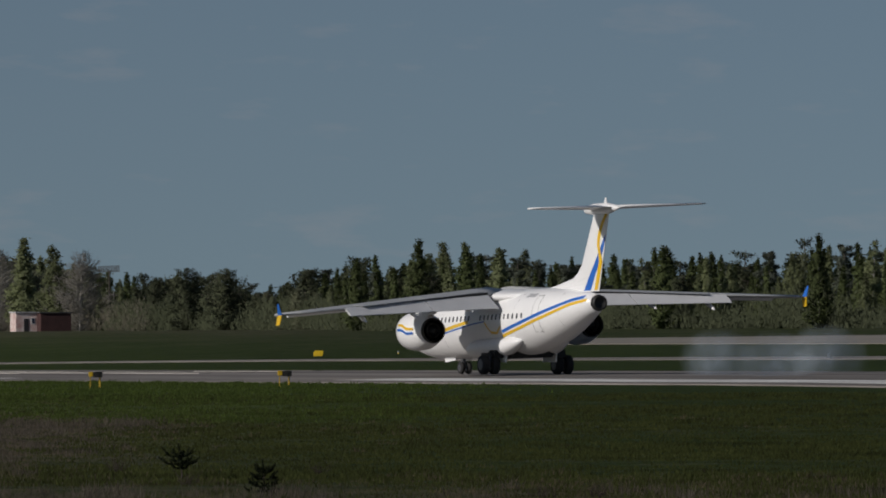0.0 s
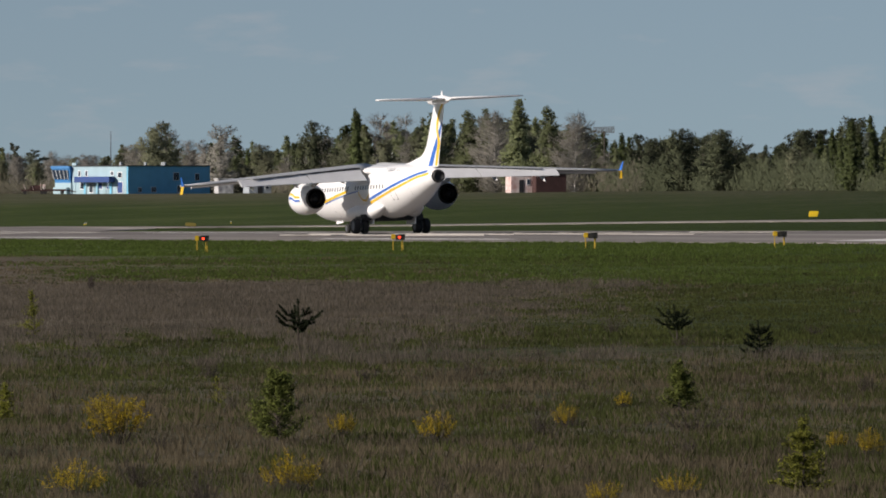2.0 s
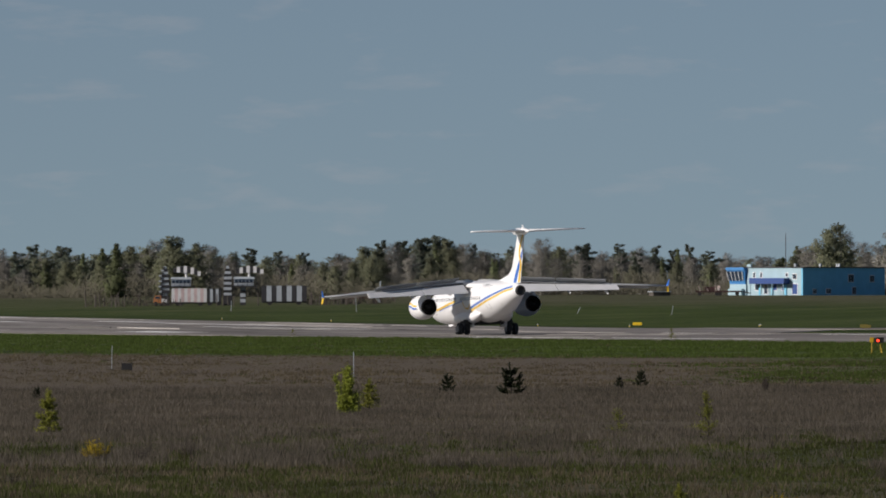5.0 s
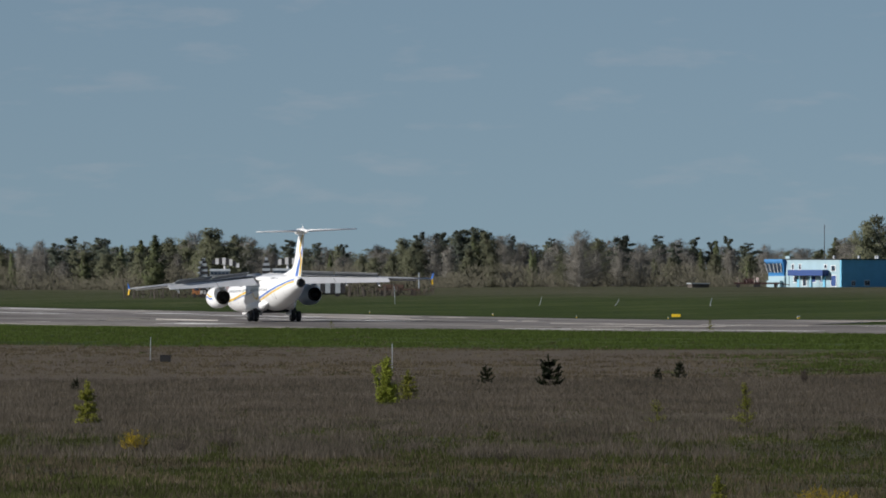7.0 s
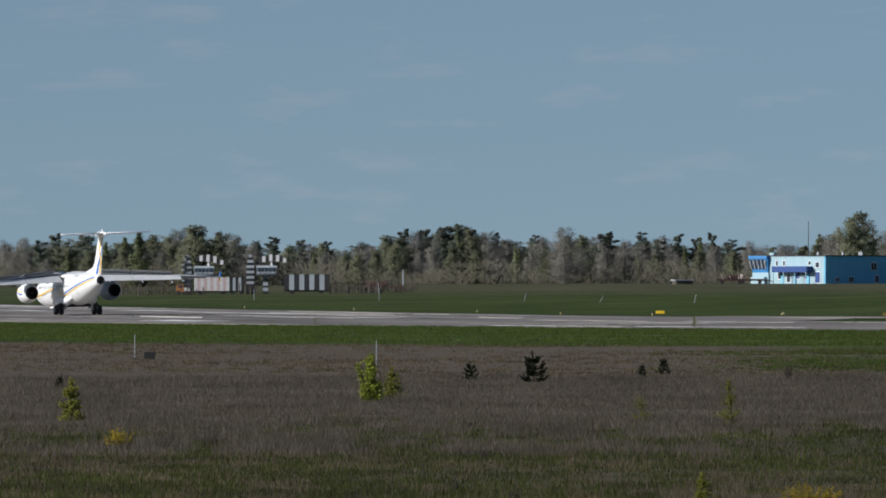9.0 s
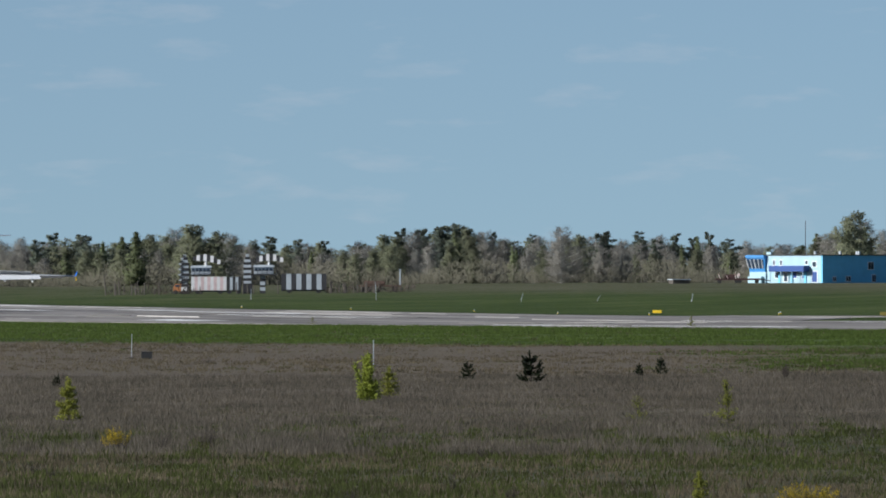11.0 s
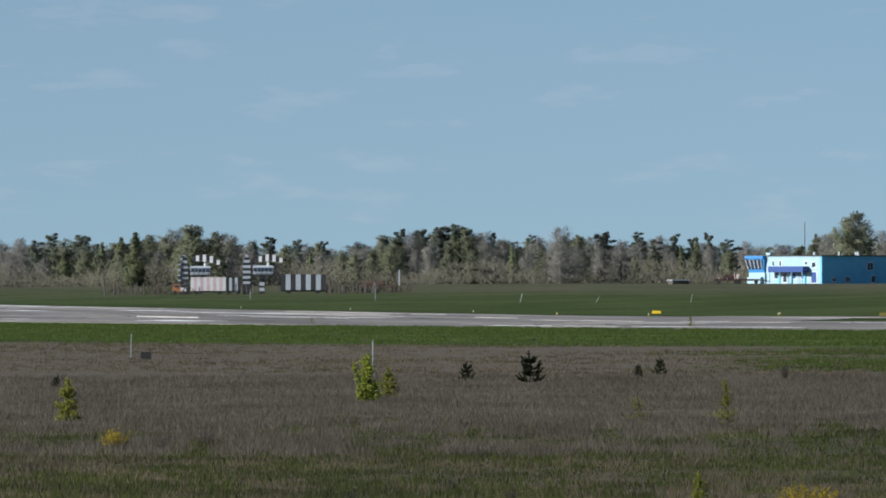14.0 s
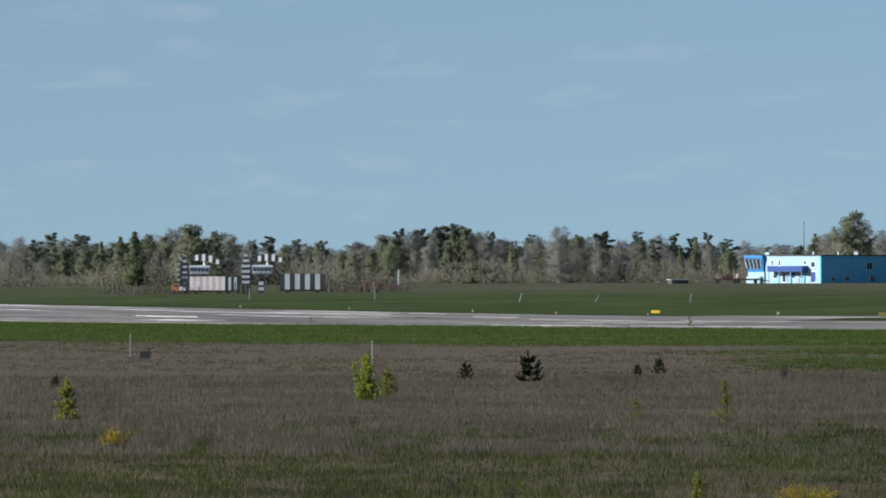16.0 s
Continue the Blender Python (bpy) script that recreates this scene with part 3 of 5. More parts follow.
            e2 = (e2 - e1 * e2.dot(e1)).normalized()
            e3 = e1.cross(e2)
            hinge = TILT @ Matrix.Translation(tops[0]) @ Matrix((e1, e2, e3)).transposed().to_4x4()
            bm = box(0.02, (tops[1] - tops[0]).length - 0.02, 0, 0.80, -0.012, 0.012, 0.004)
            SPOILERS.append((part("spoiler", bm, M_GREY, root, "grey lift spoiler"), hinge, 1 if e3.z > 0 else -1))
        # flap track fairings
        for y in (3.3, 6.6, 9.6):
            le, ch, z = wing_at(y)
            bm = loft([[(x, s * y + w * math.cos(q * math.pi / 4), z + h + w * 1.3 * math.sin(q * math.pi / 4)) for q in range(8)]
                       for x, w, h in ((le - ch * 0.55, 0.03, -0.25), (le - ch * 0.75, 0.10, -0.38), (le - ch * 0.98, 0.10, -0.62), (le - ch * 1.10, 0.03, -0.74))])
            part("flap_fairing", bm, M_WHITE, wing, "", True, TILT)
        le, ch, z = wing_at(14.4)
        # wing tip fence, blue above and yellow below
        up = bmesh.new()
        ringa = [(le - 0.85, s * 14.42, z), (le - ch, s * 14.42, z), (le - ch - 0.02, s * 14.46, z), (le - 0.83, s * 14.46, z)]
        ringb = [(le - 1.22, s * 14.58, z + 0.56), (le - 1.36, s * 14.58, z + 0.56), (le - 1.36, s * 14.60, z + 0.56), (le - 1.20, s * 14.60, z + 0.56)]
        part("upper_winglet", loft([ringa, ringb], bm=up), M_BLUE, wing, "blue upper winglet", tilt=TILT)
        ringc = [(le - 0.75, s * 14.50, z - 0.50), (le - 1.2, s * 14.50, z - 0.50), (le - 1.2, s * 14.53, z - 0.50), (le - 0.73, s * 14.53, z - 0.50)]
        ringa = [(x, y, q - 0.004) for x, y, q in ringa]
        part("lower_winglet", loft([ringa, ringc]), M_YELLOW, wing, "yellow lower winglet", tilt=TILT)

        # engine pod and pylon
        ey, ez = s * 4.40, 2.42
        shift = TILT @ Matrix.Translation((1.3, 0.0, 0))
        eng = part("engine", spin([(2.95, 0.70), (3.15, 0.80), (3.05, 0.90), (2.7, 0.97), (2.1, 1.00), (1.4, 0.97), (0.8, 0.84), (0.35, 0.68), (0.16, 0.64), (0.16, 0.60), (0.7, 0.60), (1.4, 0.6)], ey, ez, 36),
                   M_WHITE, root, "white engine nacelle", True, shift)
        part("exhaust_nozzle", spin([(0.9, 0.64), (0.18, 0.655), (0.06, 0.625), (0.06, 0.57), (0.45, 0.52), (0.8, 0.46)], ey, ez, 32), M_METAL, eng, "dark burnt exhaust nozzle", True, shift)
        part("core_nozzle", spin([(0.75, 0.45), (0.3, 0.40), (0.10, 0.36), (0.10, 0.33), (0.5, 0.30)], ey, ez, 28), M_METAL, eng, "dark inner nozzle", True, shift)
        part("exhaust_cone", spin([(0.95, 0.40), (0.6, 0.34), (0.15, 0.2), (0.0, 0.05)], ey, ez, 18), M_BLACK, eng, "", True, shift)
        part("intake_lip", spin([(2.92, 0.68), (3.19, 0.79), (3.22, 0.83), (3.04, 0.915), (2.9, 0.945)], ey, ez, 32, caps=False), M_STEEL, eng, "bare metal intake lip", True, shift)
        part("pylon", plate([(2.8, 3.2), (2.4, 3.8), (-0.3, 3.95), (-0.9, 3.55), (0.7, 3.15)], ey - 0.17, ey + 0.17), M_WHITE, eng, tilt=shift)
        band = lambda x, ang, r: (x, ey + s * r * math.cos(ang), ez + r * math.sin(ang))
        prof = lambda x: 0.855 + (min(x, 1.4) - 0.8) * 0.21 if x < 1.4 else 0.98 + 0.03 * min(1, x - 1.4)
        for nm, mt, base in (("blue_stripe", M_BLUE, -0.10), ("yellow_stripe", M_YELLOW, 0.14)):
            bm = bmesh.new()
            rows = []
            for i in range(12):
                x = 0.82 + i * 0.15
                mid = base + 0.20 * math.sin(max(0, (i - 4) / 8) * 2.2)
                rows.append([bm.verts.new(band(x, mid + h, prof(x) + 0.035)) for h in (-0.06, 0, 0.06)])
            for a, b in zip(rows, rows[1:]):
                for q in range(2):
                    bm.faces.new((a[q], a[q + 1], b[q + 1], b[q]))
            part(nm, bm, mt, eng, tilt=shift)

    # fin and tailplane
    levels = [4.0, 4.22, 4.40, 4.72, 5.0, 5.35, 5.9, 6.5, 7.2, 7.95]
    lead = lambda z: float(np.interp(z, [4.0, 4.22, 4.40, 4.72, 5.0, 5.35, 7.95], [-2.0, -2.6, -4.4, -6.7, -7.35, -7.85, -9.75]))
    trail = lambda z: -9.9 - 1.6 * (z - 4.0) / 3.95

    def fin_side(x, z):
        return 0.16 * float(np.interp((lead(z) - x) / (lead(z) - trail(z)), [0, 0.04, 0.2, 0.45, 0.8, 1], [0.03, 0.45, 0.9, 1, 0.55, 0.10]))

    rings = []
    for z in levels:
        xs = [lead(z) + (trail(z) - lead(z)) * t for t in (0, 0.04, 0.2, 0.45, 0.8, 1)]
        rings.append([(x, fin_side(x, z), z) for x in xs] + [(x, -fin_side(x, z), z) for x in xs[::-1]])
    tail = part("fin", loft(rings), M_WHITE, root, "tall white tail fin", tilt=TILT)
    # bands: distance before the trailing edge, height, width
    blue = [(1.36, 4.06, 0.78), (0.96, 4.70, 0.62), (0.54, 5.40, 0.52), (0.25, 6.05, 0.34), (0.06, 6.75, 0.08)]
    gold = [(0.36, 4.06, 0.36), (0.24, 4.86, 0.34), (0.19, 5.48, 0.32), (0.38, 5.91, 0.24), (0.60, 6.28, 0.26), (0.64, 6.78, 0.30), (0.46, 7.33, 0.28), (0.15, 7.85, 0.18)]
    for s in (1, -1):
        for nm, mt, line, up in (("blue_stripe", M_BLUE, blue, 0.010), ("yellow_stripe", M_YELLOW, gold, 0.016)):
            bm = bmesh.new()
            rows = []
            zz = [p[1] for p in line]
            for z in np.linspace(zz[0], zz[-1], 28):
                back, wide = float(np.interp(z, zz, [p[0] for p in line])), float(np.interp(z, zz, [p[2] for p in line]))
                xa, xb = trail(z) + back + wide / 2, max(trail(z) + 0.01, trail(z) + back - wide / 2)
                rows.append([bm.verts.new((x, s * (fin_side(x, z) + up), z)) for x in (xa, (xa + xb) / 2, xb)])
            for a, b in zip(rows, rows[1:]):
                for q in range(2):
                    bm.faces.new((a[q], a[q + 1], b[q + 1], b[q]))
            part(nm, bm, mt, tail, tilt=TILT)
    part("tail_bullet", spin([(-8.4, 0.05), (-8.8, 0.20), (-9.8, 0.30), (-11.4, 0.28), (-12.5, 0.12), (-12.8, 0.03)], 0, 8.08, 16), M_WHITE, tail, "", True, TILT)
    part("antenna", plate([(-10.9, 8.3), (-11.25, 8.3), (-11.2, 8.62), (-11.08, 8.62)], -0.02, 0.02), M_WHITE, tail, tilt=TILT)
    for s in (1, -1):
        st = part("tailplane", loft([foil(2.5, 0.10, -9.7, s * 0.1, 8.12), foil(1.7, 0.10, -10.95, s * 2.6, 8.13), foil(1.0, 0.10, -12.05, s * 4.65, 8.14)]), M_WHITE, root,
                  "slim white tailplane", True, TILT)
        part("elevator", loft([[(x, s * y, z + 0.03), (x - 0.22, s * y, z), (x, s * y, z - 0.03)] for x, y, z in ((-12.15, 0.5, 8.12), (-12.95, 4.4, 8.14))]), M_UNDER, st, tilt=TILT)

    # landing gear stands upright on the runway
    for s in (1, -1):
        leg = part("main_gear", rod((0.1, s * 1.55, 1.5), (0, s * 2.03, 0.5), 0.13, 0.10, 12), M_STEEL, root, "main landing gear leg")
        part("retraction_jack", rod((1.2, s * 1.2, 1.25), (0.15, s * 1.95, 0.75), 0.11, 0.08, 10), M_BLACK, leg)
        # the well's shade is a solid black block, not an opening
        part("gear_well", box(-0.7, 1.3, min(s * 1.40, s * 1.95), max(s * 1.40, s * 1.95), 0.84, 1.32, 0.08), M_BLACK, leg, "black block for the shade in the gear well")
        part("side_stay", rod((0.7, s * 0.9, 1.35), (0.05, s * 1.98, 0.6), 0.06), M_STEEL, leg)
        part("axle", rod((0, s * 2.03 - 0.45, 0.475), (0, s * 2.03 + 0.45, 0.475), 0.08), M_STEEL, leg)
        part("gear_door", plate([(-0.75, 0.62), (0.9, 0.62), (0.9, 1.35), (-0.85, 1.35)], s * 1.35, s * 1.41), M_WHITE, leg)
        part("torque_link", plate([(-0.42, 0.86), (-0.5, 0.95), (-0.1, 1.22), (-0.06, 1.05)], s * 1.99, s * 2.05), M_BLACK, leg)
        for dy in (-0.28, 0.28):
            wheel(leg, 0, s * 2.03 + dy, 0.50, 0.38)
    nose = part("nose_gear", rod((8.3, 0, 1.3), (8.15, 0, 0.36), 0.09, 0.07, 10), M_STEEL, root, "nose landing gear leg")
    part("axle", rod((8.15, -0.26, 0.335), (8.15, 0.26, 0.335), 0.05), M_STEEL, nose)
    for dy in (-0.2, 0.2):
        wheel(nose, 8.15, dy, 0.335, 0.2)
    for s in (1, -1):
        part("gear_door", plate([(8.3, 0.72), (9.7, 0.62), (9.8, 1.15), (8.2, 1.12)], s * 0.42, s * 0.46), M_WHITE, nose)
    return root


aircraft = build_aircraft()

# seconds, metres along the runway
ROLL = [(0, 356.2), (0.5, 381.8), (1, 406.6), (1.5, 430.2), (2, 454.2), (2.5, 478.5), (3, 503.0), (3.5, 526.9), (4, 549.9), (4.5, 573.2), (5, 596.7), (5.2, 606.1),
        (6.3, 656.4), (7.5, 710.0), (8, 731.2), (8.5, 751.4), (9, 771.3), (9.2, 778.8), (10.2, 816.6), (11.3, 853.1), (11.8, 867.0), (12.2, 876.3), (12.6, 885.2), (13.2, 897.8), (14, 912.8), (15, 929.8), (16, 944.8)]


def aircraft_pose(t, u):
    a, b = uv(u + 8.15, 157.5), uv(u, 157.5)
    pitch = math.degrees(math.atan2(a.z - b.z, 8.15))
    drift = float(np.interp(t, [0, 2, 3.5, 5, 7.5, 9, 16], [-1.0, -0.8, -0.2, 1.6, 2.5, 3.0, 3.0]))     # nose to the left
    p = uv(u, 157.5, 0.062)
    return pose(p.x, p.y, p.z, 0, -pitch, 90 - math.degrees(PSI) + drift)


# ---- approach lights beside the runway ----
def approach_light(u, v, lit):
    root = tagged(new("approach_light"), "yellow approach light box on legs with glowing red lens" if lit else "yellow approach light box on thin legs, dark unlit front", "approach light", "row of approach lights")
    body = part("housing", box(-0.36, -0.13, -0.62, 0.16, 0.60, 0.86, 0.03), M_PAPI, root, "yellow metal housing")
    part("front", box(-0.126, 0.36, -0.60, 0.12, 0.57, 0.84, 0.02), M_PAPID, root, "dark lamp front")
    part("hood", box(0.0, 0.40, -0.70, -0.1, 0.844, 0.866), M_PAPID, root)
    lens = rod((0.08, -0.66, 0.70), (0.08, -0.604, 0.70), 0.065, k=14)
    part("lens", lens, M_RED if lit else M_PAPID, root, "glowing red lens" if lit else "")
    for x, y in ((-0.26, 0.0), (0.26, 0.05), (0.20, -0.45)):
        part("leg", rod((x, y, -0.05), (x, y, 0.60), 0.024), M_PAPI, root)
        part("foot", box(x - 0.08, x + 0.08, y - 0.08, y + 0.08, -0.03, 0.02), M_PAPI, root)
    p = uv(u, v)
    root.matrix_world = pose(p.x, p.y, p.z, 0, 0, -5.0) @ Matrix.Diagonal((0.84, 0.84, 0.84, 1))
    return root


for i in range(4):
    approach_light(315.4, 100.7 + 9 * i, i < 2)

# ---- vegetation ----
rng = np.random.default_rng(7)


def sprays(name, base, along, width, material, normals=None):
    """Many small pointed leaves, needles or twigs: a foot, a way to the tip, a half width."""
    base, along = np.asarray(base, float), np.asarray(along, float)
    n = len(base)
    side = np.cross(along, rng.normal(0, 1, (n, 3)) if normals is None else normals + rng.normal(0, 0.3, (n, 3)))
    side *= (np.asarray(width) * np.ones(n) / (np.linalg.norm(side, axis=1) + 1e-9))[:, None]
    pts = np.stack([base - side, base + side, base + along], 1).reshape(-1, 3)
    me = bpy.data.meshes.new(name)
    me.from_pydata(pts.tolist(), [], np.arange(3 * n).reshape(-1, 3).tolist())
    me.materials.append(material)
    if normals is not None:
        me.polygons.foreach_set("use_smooth", np.ones(n, bool))
        me.normals_split_custom_set_from_vertices(np.repeat(normals, 3, 0).tolist())
    return me


M_BARK = mat("grey brown bark", (0.13, 0.115, 0.10), 0.95, 0, 0.4, 2)
M_BIRCHBARK = mat("pale birch bark", (0.46, 0.44, 0.41), 0.9, 0, 0.6, 2)
# leaf tones are lifted to stand in for haze over the far wood
LEAVES = {
    "birch": leafy("fresh birch leaves", (0.205, 0.235, 0.122), (0.168, 0.192, 0.106), 0.12, lit=0.5),
    "aspen": leafy("dark young aspen leaves", (0.100, 0.126, 0.050), (0.066, 0.085, 0.036), 0.25, lit=0.35),
    "pine": leafy("dark pine needles", (0.100, 0.120, 0.096), (0.125, 0.142, 0.108), 0.2, lit=0.35),
    "broad": leafy("olive spring leaves", (0.200, 0.212, 0.136), (0.170, 0.180, 0.120), 0.12, lit=0.5),
    "bare": leafy("bare twigs and buds", (0.250, 0.238, 0.212), (0.205, 0.196, 0.174), 0.12, lit=0.5),
    "blossom": leafy("pale blossom and twigs", (0.42, 0.41, 0.37), (0.32, 0.31, 0.28), 0.2, lit=0.4),
    "brush": leafy("brown brush twigs", (0.140, 0.130, 0.100), (0.098, 0.096, 0.068), 0.2, lit=0.3),
    "dark": leafy("shaded dark leaves", (0.050, 0.060, 0.036), (0.072, 0.082, 0.046), 0.25, lit=0.2),
}
# lowest bough, half width, boughs, leaves, leaf length, leaf half width, spread round the boughs
HABIT = {"birch": (0.06, 1.75, 70, 5600, 0.29, 0.10, 0.38), "aspen": (0.05, 1.75, 70, 5600, 0.29, 0.105, 0.34), "pine": (0.38, 1.75, 26, 4600, 0.27, 0.095, 0.30),
         "broad": (0.04, 2.5, 84, 6000, 0.31, 0.105, 0.44), "bare": (0.06, 2.3, 84, 5800, 0.62, 0.026, 0.46), "blossom": (0.12, 2.4, 70, 5600, 0.30, 0.07, 0.40),
         "dark": (0.03, 2.6, 80, 6000, 0.31, 0.105, 0.42)}
TREES = {"birch": ("birch_tree", "slender birch tree with pale trunk and fresh leaves"), "aspen": ("aspen_tree", "slim pointed dark green young aspen tree"),
         "pine": ("pine_tree", "dark green pine tree with bare lower trunk"), "broad": ("broadleaf_tree", "olive green broadleaf tree in early spring leaf"),
         "bare": ("bare_tree", "grey brown tree with bare budding twigs"), "blossom": ("blossoming_tree", "pale whitish tree in early blossom"),
         "dark": ("dense_tree", "dense dark green rounded tree")}


def make_tree(kind, seed):
    """A tree 10 m high: tapered trunk, limbs, and a crown of thousands of small leaves in ragged lobes."""
    g = np.random.default_rng(seed)
    lo, wide, nb, n, size, leafw, spread = HABIT[kind]
    root = tagged(new(TREES[kind][0]), TREES[kind][1], "tree", "trees of the wood")
    bm = bmesh.new()
    lean = g.normal(0, 0.25, 2)
    spine = lambda t: np.array([lean[0] * t * t, lean[1] * t * t, -0.3 + 10.0 * t])
    stems = [(0.0, 0.0, 1.0)] if kind in ("pine", "aspen") or g.random() < 0.4 else [(0.0, 0.0, 1.0), (g.normal(0, 0.7), g.normal(0, 0.7), g.uniform(0.7, 0.92))]
    for sx, sy, tall in stems:
        off = np.array([sx, sy, 0])
        for i in range(5):
            t0, t1 = i / 5, (i + 1) / 5
            rod(spine(t0 * tall) + off * (0.3 + t0), spine(t1 * tall) + off * (0.3 + t1), 0.15 * (1 - 0.85 * t0), 0.15 * (1 - 0.85 * t1), 6, bm, caps=False)
    boughs = []
    gust = g.uniform(0, 6.28, 3)
    for i in range(nb):
        q = (i + g.random()) / nb
        t = lo + (1 - lo) * q
        shape = {"birch": min(1.0, 0.45 + 3 * q) * (1.0 - q) ** 0.8 + 0.05, "aspen": min(1.0, 0.5 + 3 * q) * (1.0 - q) ** 0.9 + 0.04,
                 "pine": 0.35 + 0.75 * abs(math.sin(5.5 * q + gust[0])) * (1.05 - q) ** 0.5,
                 "broad": math.sin(math.pi * (0.15 + 0.78 * q)) ** 0.7, "bare": math.sin(math.pi * (0.18 + 0.76 * q)) ** 0.8,
                 "blossom": math.sin(math.pi * (0.2 + 0.72 * q)) ** 0.6, "dark": math.sin(math.pi * (0.22 + 0.70 * q)) ** 0.6}[kind]
        a = i * 2.4 + g.normal(0, 0.5)
        lobe = 1 + 0.22 * math.sin(2 * a + gust[1]) + 0.22 * math.sin(7 * q + 3 * a + gust[2])
        r = wide * shape * lobe * g.uniform(0.55, 1.1)
        sx, sy, tall = stems[g.integers(len(stems))]
        rise = {"pine": 0.15, "aspen": 0.75, "birch": 0.55}.get(kind, 0.5)
        foot = spine(max(0.04, t - 0.1 * rise * r) * tall) + np.array([sx, sy, 0]) * (0.3 + t)
        tip = foot + np.array([r * math.cos(a), r * math.sin(a), rise * r])
        rod(foot, tip, 0.045, 0.012, 4, bm, caps=False)
        boughs.append((foot, tip, r, 0.35 + 0.65 * min(1.0, r / wide)))
    part("trunk", bm, M_BIRCHBARK if kind in ("birch", "aspen", "bare") else M_BARK, root)
    weight = np.array([0.18 + b[2] for b in boughs])
    pick = g.choice(nb, n, p=weight / weight.sum())
    f0, f1 = np.array([b[0] for b in boughs])[pick], np.array([b[1] for b in boughs])[pick]
    f = g.uniform(0.15, 1.06, n) if kind != "pine" else g.uniform(0.45, 1.08, n)
    c = f0 + (f1 - f0) * f[:, None] + g.normal(0, spread, (n, 3)) * np.array([1, 1, 0.75]) * ((1.25 - 0.6 * f) * np.array([b[3] for b in boughs])[pick])[:, None]
    outw = (f1 - f0) / (np.linalg.norm(f1 - f0, axis=1)[:, None] + 1e-6)
    way = outw * (1.1 if kind == "bare" else 0.35) + g.normal(0, 0.45 if kind == "bare" else 0.8, (n, 3)) + np.array([0, 0, 0.5 if kind == "bare" else 0.0])
    way *= (size * g.uniform(0.5, 1.3, n) / np.linalg.norm(way, axis=1))[:, None]
    nrm = c - np.array([0, 0, 1.0]) * np.clip(c[:, 2:], 10 * lo + 1.5, 7.5)
    nrm = nrm / (np.linalg.norm(nrm, axis=1)[:, None] + 1e-6) + np.array([0, 0, 0.35]) + g.normal(0, 0.32, (n, 3))
    nrm /= np.linalg.norm(nrm, axis=1)[:, None]
    crown = new("crown", sprays("crown", c, way, leafw * g.uniform(0.6, 1.4, n), LEAVES[kind], nrm))
    crown.parent = root
    return root


KINDS = {k: [make_tree(k, 11 * i + sum(map(ord, k))) for i in range(1 if k == "blossom" else 5)] for k in HABIT}
for protos in KINDS.values():
    for o in protos:
        o["free"] = 1

# skyline: bearing in degrees, height over the horizon in thousandths of the distance
SKYLINE = [(-3.6, 4.9), (-3.0, 5.8), (-2.3, 6.0), (-1.9, 7.0), (-1.5, 5.6), (-0.8, 4.8), (-0.35, 6.6), (0.1, 7.2), (0.6, 5.6), (0.9, 6.5), (1.5, 6.2), (2.1, 5.4),
           (2.7, 5.2), (3.05, 8.6), (3.35, 6.0), (3.55, 8.2), (3.9, 6.2), (4.2, 8.8), (4.55, 10.1), (5.1, 9.8), (5.7, 11.2), (6.2, 9.5), (6.6, 6.9), (7.1, 7.9),
           (7.6, 6.0), (8.0, 8.6), (8.6, 10.2), (8.8, 11.5), (9.5, 10.6), (10.4, 10.6), (11.3, 10.8), (11.8, 12.3), (12.8, 11.0)]
SA, SH = [p[0] for p in SKYLINE], [p[1] for p in SKYLINE]


def wood_distance(az):
    return float(np.interp(az, [-4, 3.8, 4.3, 7.0, 8.5, 13], [1620, 1600, 1430, 1250, 1060, 950]))


def kind_at(az, row, g):
    if az < 2.6:
        w = ({"bare": 0.50, "broad": 0.28, "birch": 0.22}, {"bare": 0.36, "broad": 0.34, "birch": 0.2, "pine": 0.10}, {"pine": 0.34, "bare": 0.40, "broad": 0.26}, {"bare": 0.5, "broad": 0.5})[row]
    elif az < 6.6:
        w = ({"broad": 0.34, "birch": 0.36, "bare": 0.20, "dark": 0.10}, {"broad": 0.32, "birch": 0.46, "bare": 0.12, "aspen": 0.10}, {"birch": 0.58, "aspen": 0.2, "bare": 0.22}, {"broad": 0.5, "aspen": 0.5})[row]
    elif az < 8.0:
        w = {"dark": 0.72, "broad": 0.14, "aspen": 0.14}
    else:
        w = {"aspen": 0.62, "birch": 0.20, "pine": 0.08, "dark": 0.10}
    ks = list(w)
    return ks[g.choice(len(ks), p=np.array([w[k] for k in ks]) / sum(w.values()))]


def plant(kind, az, d, height, width=1.0, g=rng):
    protos = KINDS[kind]
    o = protos[g.integers(len(protos))]
    p = on(at(az, d), -0.1)
    s = height / 10.0
    m = pose(p.x, p.y, p.z, 0, 0, g.uniform(0, 360)) @ Matrix.Diagonal((s * width, s * width, s, 1))
    if o.get("free"):
        del o["free"]
        o.matrix_basis = m
        return o
    return copy_thing(o, m @ Matrix.Diagonal((1 / o.scale.x, 1 / o.scale.y, 1 / o.scale.z, 1)))


